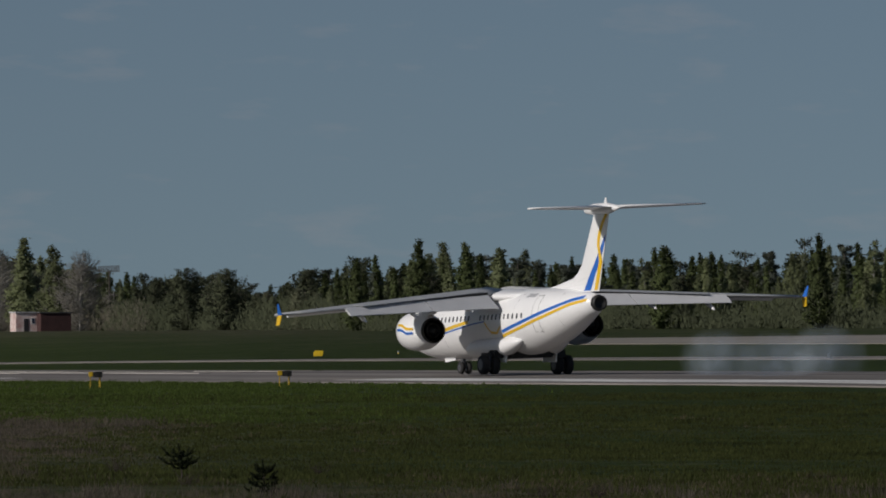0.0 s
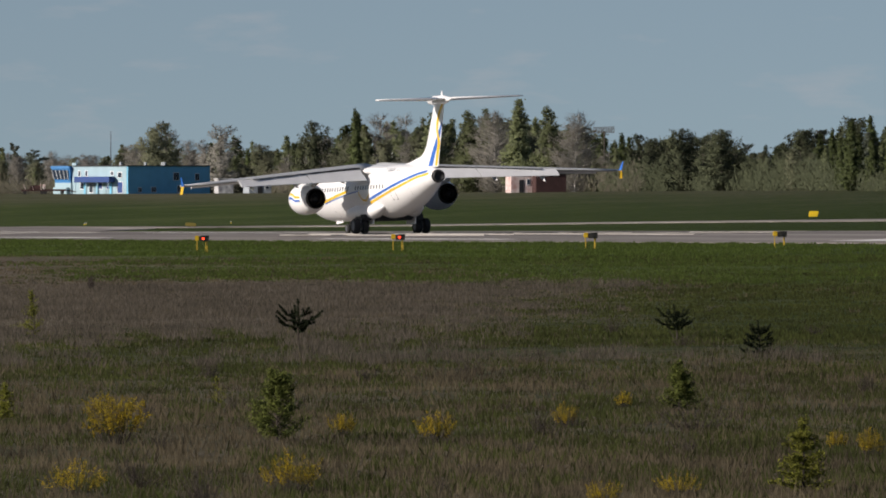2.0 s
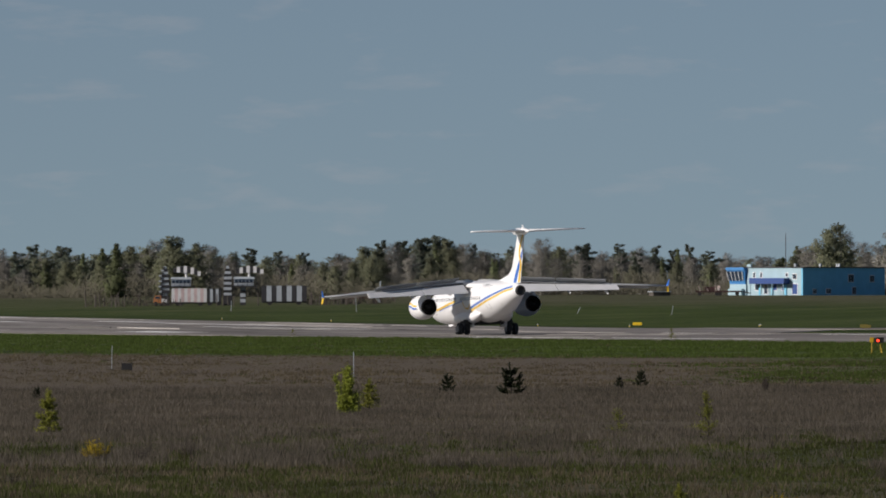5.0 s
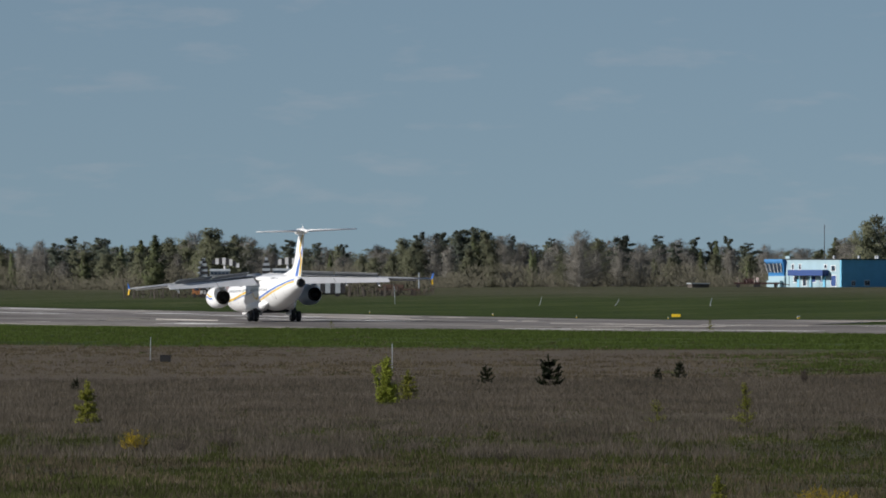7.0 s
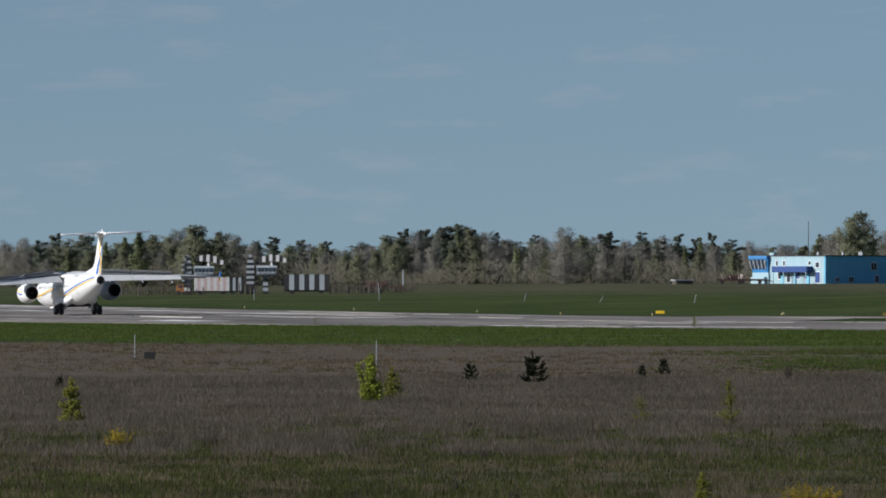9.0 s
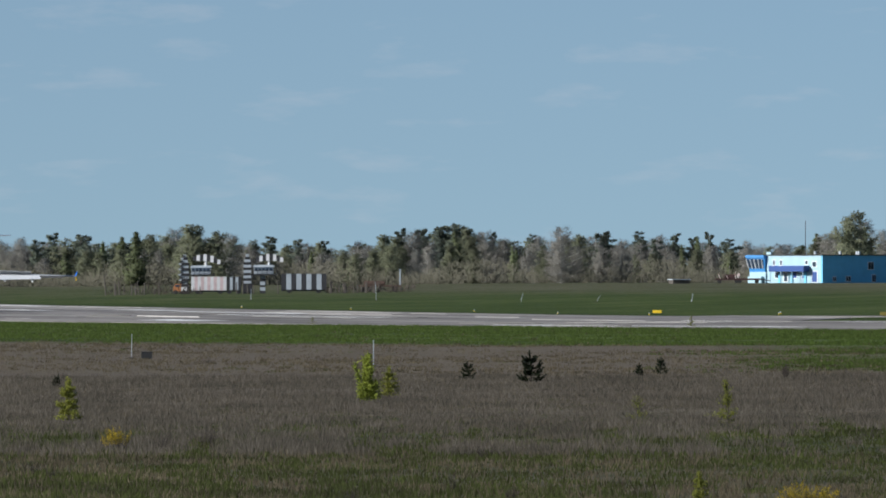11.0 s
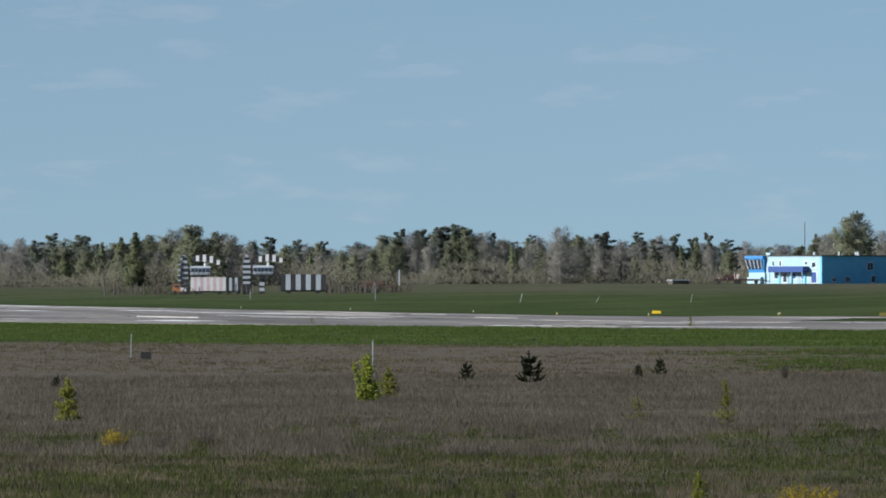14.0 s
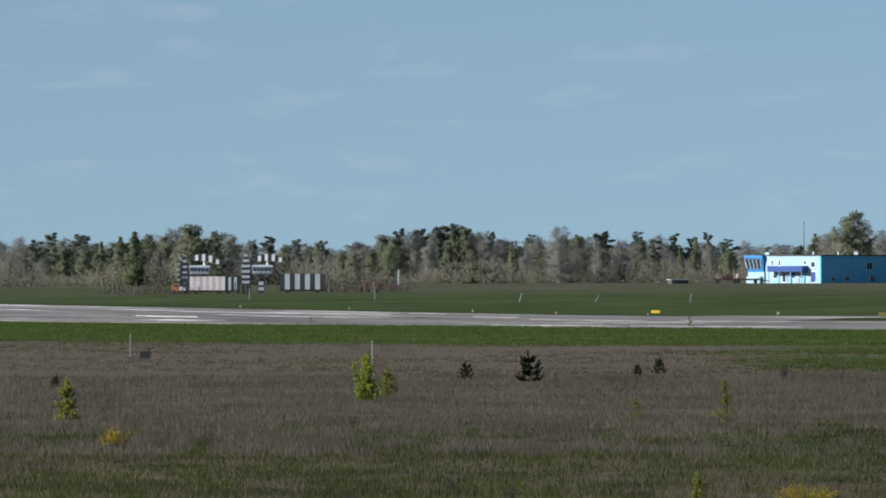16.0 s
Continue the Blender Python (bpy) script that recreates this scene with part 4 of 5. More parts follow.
g = np.random.default_rng(5)
for row, (back, step, frac) in enumerate(((0, 0.135, 0.76), (45, 0.125, 0.93), (100, 0.125, 0.96), (150, 0.15, 0.90))):
    az = -3.9
    while az < 12.9:
        d = wood_distance(az) + back + g.uniform(-12, 12)
        top = float(np.interp(az, SA, SH)) * 0.001 * d + 3.0
        k = kind_at(az, row, g)
        h = (top - float(ground(*at(az, d)[:2]))) * frac * (g.uniform(0.85, 0.98) if row == 3 else g.uniform(0.80, 1.07) if az > 8 else g.uniform(0.72, 1.06))
        if k == "pine":
            h *= 1.03
        plant(k, az, d, h, g.uniform(0.85, 1.3) * (0.95 if k in ("birch", "aspen") else 1.1) * (2.0 if row == 3 else 1.0), g)
        az += step * g.uniform(0.7, 1.3)
# trees that stand out of the skyline
for k, az, hh, w in (("broad", 3.08, 8.9, 1.25), ("blossom", 3.54, 8.6, 1.1), ("pine", -0.33, 6.5, 0.9), ("pine", -0.19, 6.3, 0.8), ("pine", -0.04, 6.8, 0.9), ("pine", 0.08, 7.2, 1.0), ("pine", 0.17, 6.7, 0.9), ("pine", 0.36, 6.1, 0.8), ("dark", 4.24, 9.0, 0.85), ("aspen", 4.56, 10.6, 0.75),
                     ("pine", 2.0, 6.0, 0.8), ("pine", 1.2, 6.2, 1.0), ("pine", 1.47, 6.2, 1.2), ("pine", 0.67, 5.8, 1.0), ("bare", 0.88, 6.8, 1.3), ("pine", -0.9, 5.0, 0.9), ("pine", -2.93, 5.9, 1.1), ("pine", -2.68, 5.6, 1.2),
                     ("birch", -2.31, 6.2, 1.4), ("broad", -1.88, 7.2, 1.4), ("broad", -1.7, 6.3, 1.2), ("dark", 7.0, 8.0, 1.1), ("dark", 7.3, 7.9, 1.1), ("aspen", 8.74, 11.8, 1.2), ("aspen", 9.1, 10.9, 1.2),
                     ("aspen", 10.57, 10.9, 1.1), ("aspen", 11.75, 12.5, 1.0), ("aspen", 8.27, 8.9, 1.1), ("birch", 5.12, 10.2, 1.3), ("birch", 5.42, 10.4, 1.4), ("bare", 5.6, 10.2, 1.2), ("birch", 5.78, 11.9, 1.3), ("birch", 6.02, 10.9, 1.3), ("bare", 6.2, 10.0, 1.2)):
    d = wood_distance(az) + (85 if k == "pine" else -20)
    plant(k, az, d, hh * 0.001 * d + 3 - float(ground(*at(az, d)[:2])), w)

# a pattern tree that found no place is taken away
for protos in KINDS.values():
    for o in protos:
        if o.get("free"):
            for c in (*o.children_recursive, o):
                bpy.data.objects.remove(c)

# undergrowth at the wood's edge, paler and drier towards the far end
for kind, az0, az1, label in (("brush", -4.0, 6.7, "low tangled brown brush along the edge of the wood"), ("dark", 6.4, 13.0, "low dark undergrowth along the edge of the wood")):
    cs = []
    n = int(1100 * (az1 - az0))
    for i in range(n):
        az = g.uniform(az0, az1)
        p = on(at(az, wood_distance(az) - 10 + g.uniform(-10, 16)))
        cs.append((p.x, p.y, p.z + min(4.0, abs(g.normal(0, 1.7 + 0.8 * math.sin(az * 5))))))
    lit_side = np.tile([-0.3, -0.6, 0.7], (5 * n, 1)) + g.normal(0, 0.2, (5 * n, 3))
    tagged(new("undergrowth", sprays("undergrowth", np.repeat(cs, 5, 0) + g.normal(0, 0.45, (5 * n, 3)), g.normal(0, 0.28, (5 * n, 3)) + np.array([0, 0, 0.55]), 0.07, LEAVES[kind], lit_side)),
           label, "undergrowth", kind="stuff")


# grass blades and dry stems over the near land
def blades(name, want_dry, count, material, label, h0, h1, seed, wmul=1.0, d0=68.0, d1=580.0, need=0.36, lush=0.0):
    q = np.random.default_rng(seed)
    d = d0 * np.exp(q.random(count) * math.log(d1 / d0))
    a = np.radians(q.uniform(-3.7, 12.5, count))
    x, y = d * np.sin(a), d * np.cos(a)
    u, v = x * FWD.x + y * FWD.y, x * SIDE.x + y * SIDE.y
    patch = np.array([0.6 * noise.noise((px * 0.22, py * 0.05, 1.7)) + 0.8 * noise.noise((px * 1.1, py * 0.24, 5.1)) + 1.1 * noise.noise((px * 3.6, py * 0.7, 8.3)) for px, py in zip(x, y)])
    dr = dryness(u, v) + 0.55 * patch * (1 - 0.7 * sstep(19.0, 22.5, np.degrees(np.arctan2(v, u))))
    keep = ((dr > need) if want_dry else (dr < 0.56)) & (v < 142) & (lushness(u, v) >= lush * 2 * q.random(count))
    x, y, d, patch = x[keep], y[keep], d[keep], patch[keep]
    n, k = len(x), 7
    z = ground(x, y)
    X, Y, Z = (np.repeat(e, k) for e in (x, y, z))
    X = X + q.normal(0, 0.13, n * k)
    Y = Y + q.normal(0, 0.25, n * k)
    hgt = np.repeat(q.uniform(h0, h1, n) * (1 + 0.5 * patch) * (1 + 0.5 * sstep(170, 100, d)), k) * q.uniform(0.5, 1.2, n * k)
    wid = np.repeat(0.006 + d * 0.00006, k) * q.uniform(0.6, 1.5, n * k) * wmul
    lean = q.normal(0, 0.35, (n * k, 2)) * hgt[:, None]
    pts = np.stack([np.stack([X - wid, Y, Z - 0.02], 1), np.stack([X + wid, Y, Z - 0.02], 1), np.stack([X + lean[:, 0], Y + lean[:, 1], Z + hgt], 1)], 1).reshape(-1, 3)
    me = bpy.data.meshes.new(name)
    me.from_pydata(pts.tolist(), [], [(3 * i, 3 * i + 1, 3 * i + 2) for i in range(n * k)])
    me.materials.append(material)
    return tagged(new(name, me), label, "grass", kind="stuff")


M_DRY = leafy("dry weed stems", (0.158, 0.130, 0.082), (0.064, 0.053, 0.036), 0.45, 0.3, 0.2)
M_WEED = leafy("greyish purple dead weeds", (0.146, 0.126, 0.100), (0.072, 0.063, 0.049), 0.45, 0.3, 0.2)
M_GRASS = leafy("fresh grass blades", (0.072, 0.083, 0.024), (0.031, 0.038, 0.012), 0.45, 0.3, 0.3)
blades("dry_grass", True, 60000, M_DRY, "dry brown weed stems standing in patches", 0.03, 0.09, 21, 0.8)
blades("weeds", True, 60000, M_WEED, "greyish purple dead weeds in a belt", 0.06, 0.16, 23, 0.62, 128.0, 226.0, 0.55)
blades("grass", False, 78000, M_GRASS, "short fresh green grass in patches", 0.03, 0.10, 22, 1.0, 68.0, 300.0)
blades("meadow", False, 46000, leafy("bright meadow blades", (0.070, 0.100, 0.022), (0.046, 0.068, 0.015), 0.4, 0.3, 0.3), "bright green meadow strip before the runway", 0.05, 0.14, 24, 1.0, 220.0, 600.0, 0.36, 0.35)


# ---- shrubs and saplings ----
def reach(az, drop):
    """Distance at which the land lies that many thousandths of the distance below the eye's level."""
    d = 100.0
    for _ in range(40):
        p = at(az, d)
        d = 0.5 * d + 0.5 * (3.0 - float(ground(p.x, p.y))) / (drop * 0.001)
    return d


M_BROOM = leafy("yellow broom blossom", (0.40, 0.28, 0.012), (0.085, 0.085, 0.02), 0.6, 4.0, 0.2)
M_SHRUB = leafy("yellow green shrub leaves", (0.21, 0.24, 0.035), (0.11, 0.135, 0.026), 0.45, 1.5)
M_SAPL = leafy("sapling pine needles", (0.015, 0.024, 0.012), (0.034, 0.040, 0.018), 0.4, 1.5, 0.1)
M_TWIG = leafy("grey dead twigs", (0.070, 0.058, 0.048), (0.034, 0.028, 0.024), 0.4, 1.5, 0.1)
M_CONE = leafy("dull green shrub leaves", (0.125, 0.145, 0.036), (0.058, 0.074, 0.020), 0.5, 1.5, 0.3)
M_NEW = leafy("yellow green young leaves", (0.20, 0.205, 0.035), (0.11, 0.12, 0.024), 0.4, 1.5, 0.35)
SHRUBS = {"pine": ("pine_sapling", "small dark pine sapling standing in dry weeds", M_SAPL), "stunted": ("stunted_pine", "sparse stunted pine with bare crooked lower stem", M_SAPL),
          "broom": ("broom_shrub", "yellow flowering broom shrub among the weeds", M_BROOM), "column": ("columnar_shrub", "fresh green shrub of upright leafy columns", M_SHRUB),
          "tier": ("young_tree", "yellow green young tree with tiered side branches", M_NEW), "cone": ("leafy_shrub", "dense leafy green shrub tapering upwards", M_CONE),
          "twig": ("dead_shrub", "low grey shrub of dead twigs", M_TWIG), "thin": ("thin_shrub", "thin sapling with few yellow green leaves", M_NEW)}


def bottlebrush(q, b0, b1, count, length, foot, way):
    """Needles set all round a shoot, leaning forward."""
    f = q.random(count)
    d = (b1 - b0) / (np.linalg.norm(b1 - b0) + 1e-9)
    w = d * 0.75 + q.normal(0, 0.6, (count, 3))
    foot.append(b0 + (b1 - b0) * f[:, None])
    way.append(w / np.linalg.norm(w, axis=1)[:, None] * length * q.uniform(0.6, 1.2, count)[:, None])


def shrub(kind, az, drop, tall, wide, seed):
    """tall and wide in thousandths of the distance."""
    q = np.random.default_rng(seed)
    nm, lab, leaf = SHRUBS[kind]
    d = reach(az, drop)
    h, w = tall * 0.001 * d, wide * 0.0005 * d
    root = tagged(new(nm), lab, "shrub", "shrubs on the airfield")
    bm = bmesh.new()
    foot, way, lw = [], [], 0.012
    polar = lambda r, a, z: np.array([r * math.cos(a), r * math.sin(a), z])

    def leaves(b0, b1, count, size, jit):
        f = q.uniform(0.15, 1.05, count)
        foot.append(b0 + (b1 - b0) * f[:, None] + q.normal(0, jit, (count, 3)))
        v = q.normal(0, 1, (count, 3)) + np.array([0, 0, 0.3])
        way.append(v / np.linalg.norm(v, axis=1)[:, None] * size * q.uniform(0.6, 1.3, count)[:, None])

    def branch(b0, b1, r0, r1=None):
        rod(b0, b1, r0, r0 * 0.4 if r1 is None else r1, 5, bm, caps=False)

    if kind in ("pine", "stunted"):
        lw = 0.014 * h
        low = 0.10 if kind == "pine" else 0.34
        crook = q.normal(0, 0.05 if kind == "pine" else 0.16, 2) * h
        trunk = lambda t: np.array([crook[0] * t * t, crook[1] * t * t, h * t - 0.04])
        for i in range(4):
            branch(trunk(i / 4.2), trunk((i + 1) / 4.2), 0.028 * h * (1 - 0.2 * i), 0.028 * h * (0.8 - 0.2 * i))
        bottlebrush(q, trunk(0.62), trunk(1.0), 300, 0.055 * h, foot, way)
        rounds = 4
        for lev in range(rounds):
            t = low + (0.66 - low) * lev / (rounds - 1)
            for k in range(6):
                if kind == "stunted" and q.random() < 0.42:
                    continue
                a = k * 6.283 / 6 + lev * 0.7 + q.normal(0, 0.3)
                r = w * (1.0 - 0.72 * (t - low) / (0.9 - low)) * q.uniform(0.7, 1.1)
                if kind == "stunted":
                    r = w * (0.55 + 0.5 * math.sin(2.6 * lev / 3)) * q.uniform(0.5, 1.15)
                b0 = trunk(t)
                b1 = b0 + polar(0.6 * r, a, 0.03 * h)
                b2 = b1 + polar(0.42 * r, a, q.uniform(0.13, 0.22) * h)
                branch(b0, b1, 0.010 * h)
                bottlebrush(q, b0 + (b1 - b0) * 0.25, b1, 130, 0.05 * h, foot, way)
                bottlebrush(q, b1, b2, 240, 0.045 * h, foot, way)
                for sgn in (-1, 1):
                    b3 = b1 + polar(0.32 * r, a + sgn * 0.8, q.uniform(0.05, 0.13) * h)
                    bottlebrush(q, b1, b3, 120, 0.05 * h, foot, way)
    elif kind == "column":
        lw = 0.014 * h
        for ox, top, fat, n in ((0.0, 1.0, 0.085, 1700), (-0.95, 0.80, 0.04, 460), (0.25, 0.72, 0.07, 900), (0.9, 0.42, 0.10, 500), (-0.4, 0.35, 0.07, 300)):
            b0, b1 = np.array([ox * 0.5 * w, 0, 0]), np.array([ox * w, q.normal(0, 0.2) * w, h * top])
            branch(b0, b1, 0.016 * h)
            for i in range(10):
                m0 = b0 + (b1 - b0) * (i / 10)
                leaves(m0, m0 + polar(fat * h * (1.3 - 0.07 * i), q.uniform(0, 6.28), 0.12 * h), n // 10, 0.06 * h, fat * h * 0.45)
    elif kind == "tier":
        lw = 0.013 * h
        branch(np.zeros(3), np.array([0.02 * h, 0, h]), 0.018 * h)
        leaves(np.array([0, 0, 0.75 * h]), np.array([0, 0, h]), 220, 0.045 * h, 0.035 * h)
        for lev, t in enumerate((0.12, 0.24, 0.36, 0.46, 0.62, 0.74)):
            for k in range(6):
                a = k * 1.05 + lev + q.normal(0, 0.3)
                r = w * (1.05 - 0.75 * t) * q.uniform(0.5, 1.15)
                b0, b1 = np.array([0, 0, t * h]), polar(r, a, (t + q.uniform(0.02, 0.10)) * h)
                branch(b0, b1, 0.008 * h)
                leaves(b0, b1, 70, 0.055 * h, 0.024 * h)
    elif kind == "cone":
        lw = 0.010 * h
        branch(np.zeros(3), np.array([0, 0, 0.95 * h]), 0.02 * h)
        for i in range(64):
            t = q.uniform(0.0, 0.92)
            a = q.uniform(0, 6.283)
            r = w * (1.45 - 1.3 * t ** 1.1) * q.uniform(0.6, 1.12)
            b0, b1 = np.array([0, 0, h * t * 0.8]), polar(r, a, h * min(1.0, t * 0.9 + 0.13))
            branch(b0, b1, 0.007 * h)
            leaves(b0 + (b1 - b0) * 0.3, b1, 120, 0.042 * h, 0.026 * h)
    elif kind == "broom":
        lw = 0.009 * h
        for i in range(46):
            a, r = q.uniform(0, 6.283), w * math.sqrt(q.random())
            b0, b1 = polar(0.35 * r, a, -0.02), polar(r, a, h * q.uniform(0.5, 1.0) * (1.1 - 0.35 * r / w))
            branch(b0, b1, 0.007 * h, 0.004 * h)
            leaves(b0 + (b1 - b0) * 0.45, b1 + (b1 - b0) * 0.05, 60, 0.05 * h, 0.022 * h)
    elif kind == "twig":
        lw = 0.006 * h
        for i in range(44):
            a, r = q.uniform(0, 6.283), w * q.uniform(0.1, 1.0)
            b0, b1 = polar(0.3 * r, a, -0.02), polar(r, a, h * q.uniform(0.3, 1.0))
            branch(b0, b1, 0.009 * h)
            leaves(b0, b1, 14, 0.16 * h, 0.03 * h)
    else:
        lw = 0.012 * h
        branch(np.zeros(3), np.array([0.03 * h, 0, h]), 0.012 * h)
        for i in range(26):
            t = q.uniform(0.12, 0.95)
            a = q.uniform(0, 6.283)
            r = w * (1.1 - t) * q.uniform(0.6, 1.3)
            b0, b1 = np.array([0, 0, t * h * 0.85]), polar(r, a, h * min(1, t + 0.05))
            branch(b0, b1, 0.005 * h)
            leaves(b0, b1, 30, 0.04 * h, 0.02 * h)
    part("stem", bm, M_TWIG, root)
    cr = new("foliage", sprays("foliage", np.concatenate(foot), np.concatenate(way), lw, leaf))
    cr.parent = root
    root.matrix_world = Matrix.Translation(on(at(az, d)))
    return root


PX = 1 / 13.5
for i, (kind, yaw, hz, x, base, top, w) in enumerate((
        ("pine", 0, 492, 939, 680, 620, 56), ("pine", 0, 492, 827, 675, 638, 36), ("pine", 0, 492, 1168, 663, 631, 30), ("pine", 0, 492, 1129, 667, 641, 24),
        ("twig", 0, 492, 1387, 670, 646, 14), ("column", 0, 492, 649, 714, 632, 46), ("tier", 0, 492, 688, 708, 652, 46), ("tier", 0, 492, 121, 752, 674, 56),
        ("pine", 0, 492, 99, 688, 662, 18), ("thin", 0, 492, 1283, 747, 672, 56), ("thin", 0, 492, 1127, 748, 700, 56), ("broom", 0, 492, 205, 800, 755, 56),
        ("twig", 0, 492, 285, 802, 764, 70), ("twig", 0, 492, 530, 795, 768, 60), ("broom", 0, 492, 1425, 905, 850, 110), ("tier", 0, 492, 1236, 905, 838, 44), ("twig", 0, 492, 365, 642, 630, 60),
        ("stunted", 5.378, 333, 488, 614, 528, 84), ("stunted", 5.378, 333, 1158, 604, 538, 76), ("pine", 5.378, 333, 1304, 632, 566, 84), ("cone", 5.378, 333, 450, 782, 652, 108),
        ("broom", 5.378, 333, 165, 790, 692, 115), ("broom", 5.378, 333, 730, 786, 728, 80), ("broom", 5.378, 333, 475, 876, 800, 110), ("cone", 5.378, 333, 1162, 730, 636, 54),
        ("tier", 5.378, 333, 1380, 880, 745, 124), ("broom", 5.378, 333, 1498, 812, 758, 50), ("broom", 5.378, 333, 1030, 900, 848, 70), ("broom", 5.378, 333, 90, 880, 815, 120),
        ("broom", 5.378, 333, 1064, 725, 693, 34), ("twig", 5.378, 333, 205, 868, 795, 130), ("twig", 5.378, 333, 1190, 765, 706, 190), ("twig", 5.378, 333, 920, 775, 722, 110),
        ("broom", 5.378, 333, 565, 775, 728, 56), ("thin", 5.378, 333, 345, 720, 665, 40), ("twig", 5.378, 333, 122, 514, 486, 16), ("thin", 5.378, 333, 20, 600, 540, 40),
        ("broom", 5.378, 333, 1440, 800, 760, 40), ("twig", 5.378, 333, 320, 900, 820, 120), ("broom", 5.378, 333, 960, 760, 715, 50), ("broom", 5.378, 333, 1160, 882, 835, 90),
        ("twig", 5.378, 333, 1168, 616, 585, 60), ("thin", 0, 492, 1222, 584, 558, 24), ("thin", 0, 492, 552, 578, 562, 20))):
    shrub(kind, yaw + (x - 784) / 235.6, (base - hz) * PX, (base - top) * PX, w * PX, 100 + i)

# small dead tufts scattered over the near weeds
tq = np.random.default_rng(17)
for i in range(46):
    shrub("twig", tq.uniform(-3.2, 12), tq.uniform(19, 42), tq.uniform(1.2, 3.0), tq.uniform(2.5, 6.5), 400 + i)

# ---- buildings and equipment beyond the runway ----
def local(az, d, turn=0.0):
    """A frame at that bearing: x to the right of the line of sight, y away, turned to the left by so many degrees."""
    p = on(at(az, d))
    return pose(p.x, p.y, p.z, 0, 0, -az + turn)


M_ROOF = mat("dark roof felt", (0.06, 0.06, 0.065), 0.9, 0, 0.3, 0.5)
M_PANE = mat("dull window glass", (0.03, 0.045, 0.07), 0.15)
M_FRAME = mat("white window frames", (0.75, 0.76, 0.78), 0.5)
M_RUST = mat("rusty steel", (0.12, 0.075, 0.058), 0.85, 0.2, 0.45, 1.2)
M_MAROON = mat("faded maroon boards", (0.060, 0.026, 0.025), 0.85, 0, 0.4, 1.0)
M_PINK = mat("peeling white and pink plaster", (0.72, 0.67, 0.65), 0.9, 0, 0, 1.1, (0.46, 0.27, 0.25))
M_SPECK = mat("speckled white blocks", (0.70, 0.70, 0.70), 0.9, 0, 0, 1.4, (0.22, 0.22, 0.24))
M_BLK = mat("black marking paint", (0.025, 0.025, 0.03), 0.7, 0, 0.3, 1.5)
M_WHT = mat("white marking paint", (0.60, 0.60, 0.61), 0.7, 0, 0.15, 1.5)
M_REDP = mat("faded red marking paint", (0.56, 0.43, 0.43), 0.7, 0, 0.25, 1.5)
M_ORANGE = mat("orange truck paint", (0.42, 0.17, 0.06), 0.5, 0, 0.3, 1.5)
# white stripes with their blue-grey, sky-lit shade in the colour; plain grey elsewhere
M_GREYP = mat("grey paint and shaded white", (0.36, 0.40, 0.44), 0.7, 0, 0.2, 1.5)
M_WOOD = mat("weathered grey wood", (0.095, 0.082, 0.070), 0.9, 0, 0.4, 2)
M_SIGN = mat("yellow sign face", (0.75, 0.52, 0.02), 0.5, 0, 0.15, 2)


def put(name, label, category, m, group=""):
    r = tagged(new(name), label, category, group)
    r.matrix_world = m
    return r


# blue and white airfield building: x along the blue wall, y along the white one
b = put("airfield_building", "low blue and white airfield building with a lookout cab", "building", local(2.844, 1490, 50))
LW, LB, HB = 14.2, 25.2, 5.4
part("wall_blue", box(0.0, LB, 0.0, 0.35, 0, HB), M_BBLUE, b, "sky blue clad wall")
part("wall_white", box(-0.03, 0.35, 0.36, LW, 0, HB), M_BWHITE, b, "white rendered wall")
part("wall_back", box(0.36, LB, LW - 0.35, LW, 0, HB), M_BBLUE, b)
part("wall_end", box(LB - 0.35, LB, 0.36, LW - 0.36, 0, HB), M_BBLUE, b)
roof = part("roof", box(-0.25, LB + 0.2, -0.2, LW + 0.2, HB, HB + 0.18, 0.03), M_ROOF, b, "flat dark roof")
for x, y in ((5, 6), (9, 3), (16, 4), (19, 7)):
    part("roof_vent", box(x, x + 0.45, y, y + 0.45, HB + 0.18, HB + 0.85, 0.05), M_GREYP, roof)
for x, z0, z1, w in ((7.0, 0.3, 1.4, 1.6), (15.0, 0.2, 1.7, 1.3), (13.8, 2.6, 4.2, 1.8), (3.0, 0.3, 1.3, 1.2), (20.5, 2.6, 4.0, 1.4)):
    wdw = part("window", box(x, x + w, -0.06, 0.02, z0, z1, 0.01), M_FRAME, b)
    part("pane", box(x + 0.1, x + w / 2 - 0.04, -0.075, -0.062, z0 + 0.1, z1 - 0.1), M_PANE, wdw)
    part("pane", box(x + w / 2 + 0.04, x + w - 0.1, -0.075, -0.062, z0 + 0.1, z1 - 0.1), M_PANE, wdw)
for y, z0, z1, w in ((1.2, 0.1, 2.4, 1.5), (1.4, 3.1, 4.3, 1.2), (4.2, 0.9, 2.3, 1.2), (6.4, 0.9, 2.3, 1.2), (8.8, 0.2, 2.2, 1.1), (11.0, 0.9, 2.2, 1.2), (3.6, 3.6, 4.5, 0.8), (10.2, 3.4, 4.6, 0.7), (12.0, 3.4, 4.6, 0.7)):
    wdw = part("window", box(-0.10, -0.034, y, y + w, z0, z1, 0.01), M_FRAME, b)
    part("pane", box(-0.115, -0.102, y + 0.12, y + w - 0.12, z0 + 0.12, z1 - 0.12), M_PANE if z0 > 3 or y > 8 else M_BDEEP, wdw)
can = part("canopy", box(-1.9, -0.12, 3.2, 12.2, 2.25, 3.4, 0.05), M_BDEEP, b, "deep blue entrance canopy")
for y in (4.0, 7.4, 10.6):
    part("wall_pier", box(-0.25, -0.036, y, y + 0.5, 0, 2.2, 0.02), M_BBLUE, b)
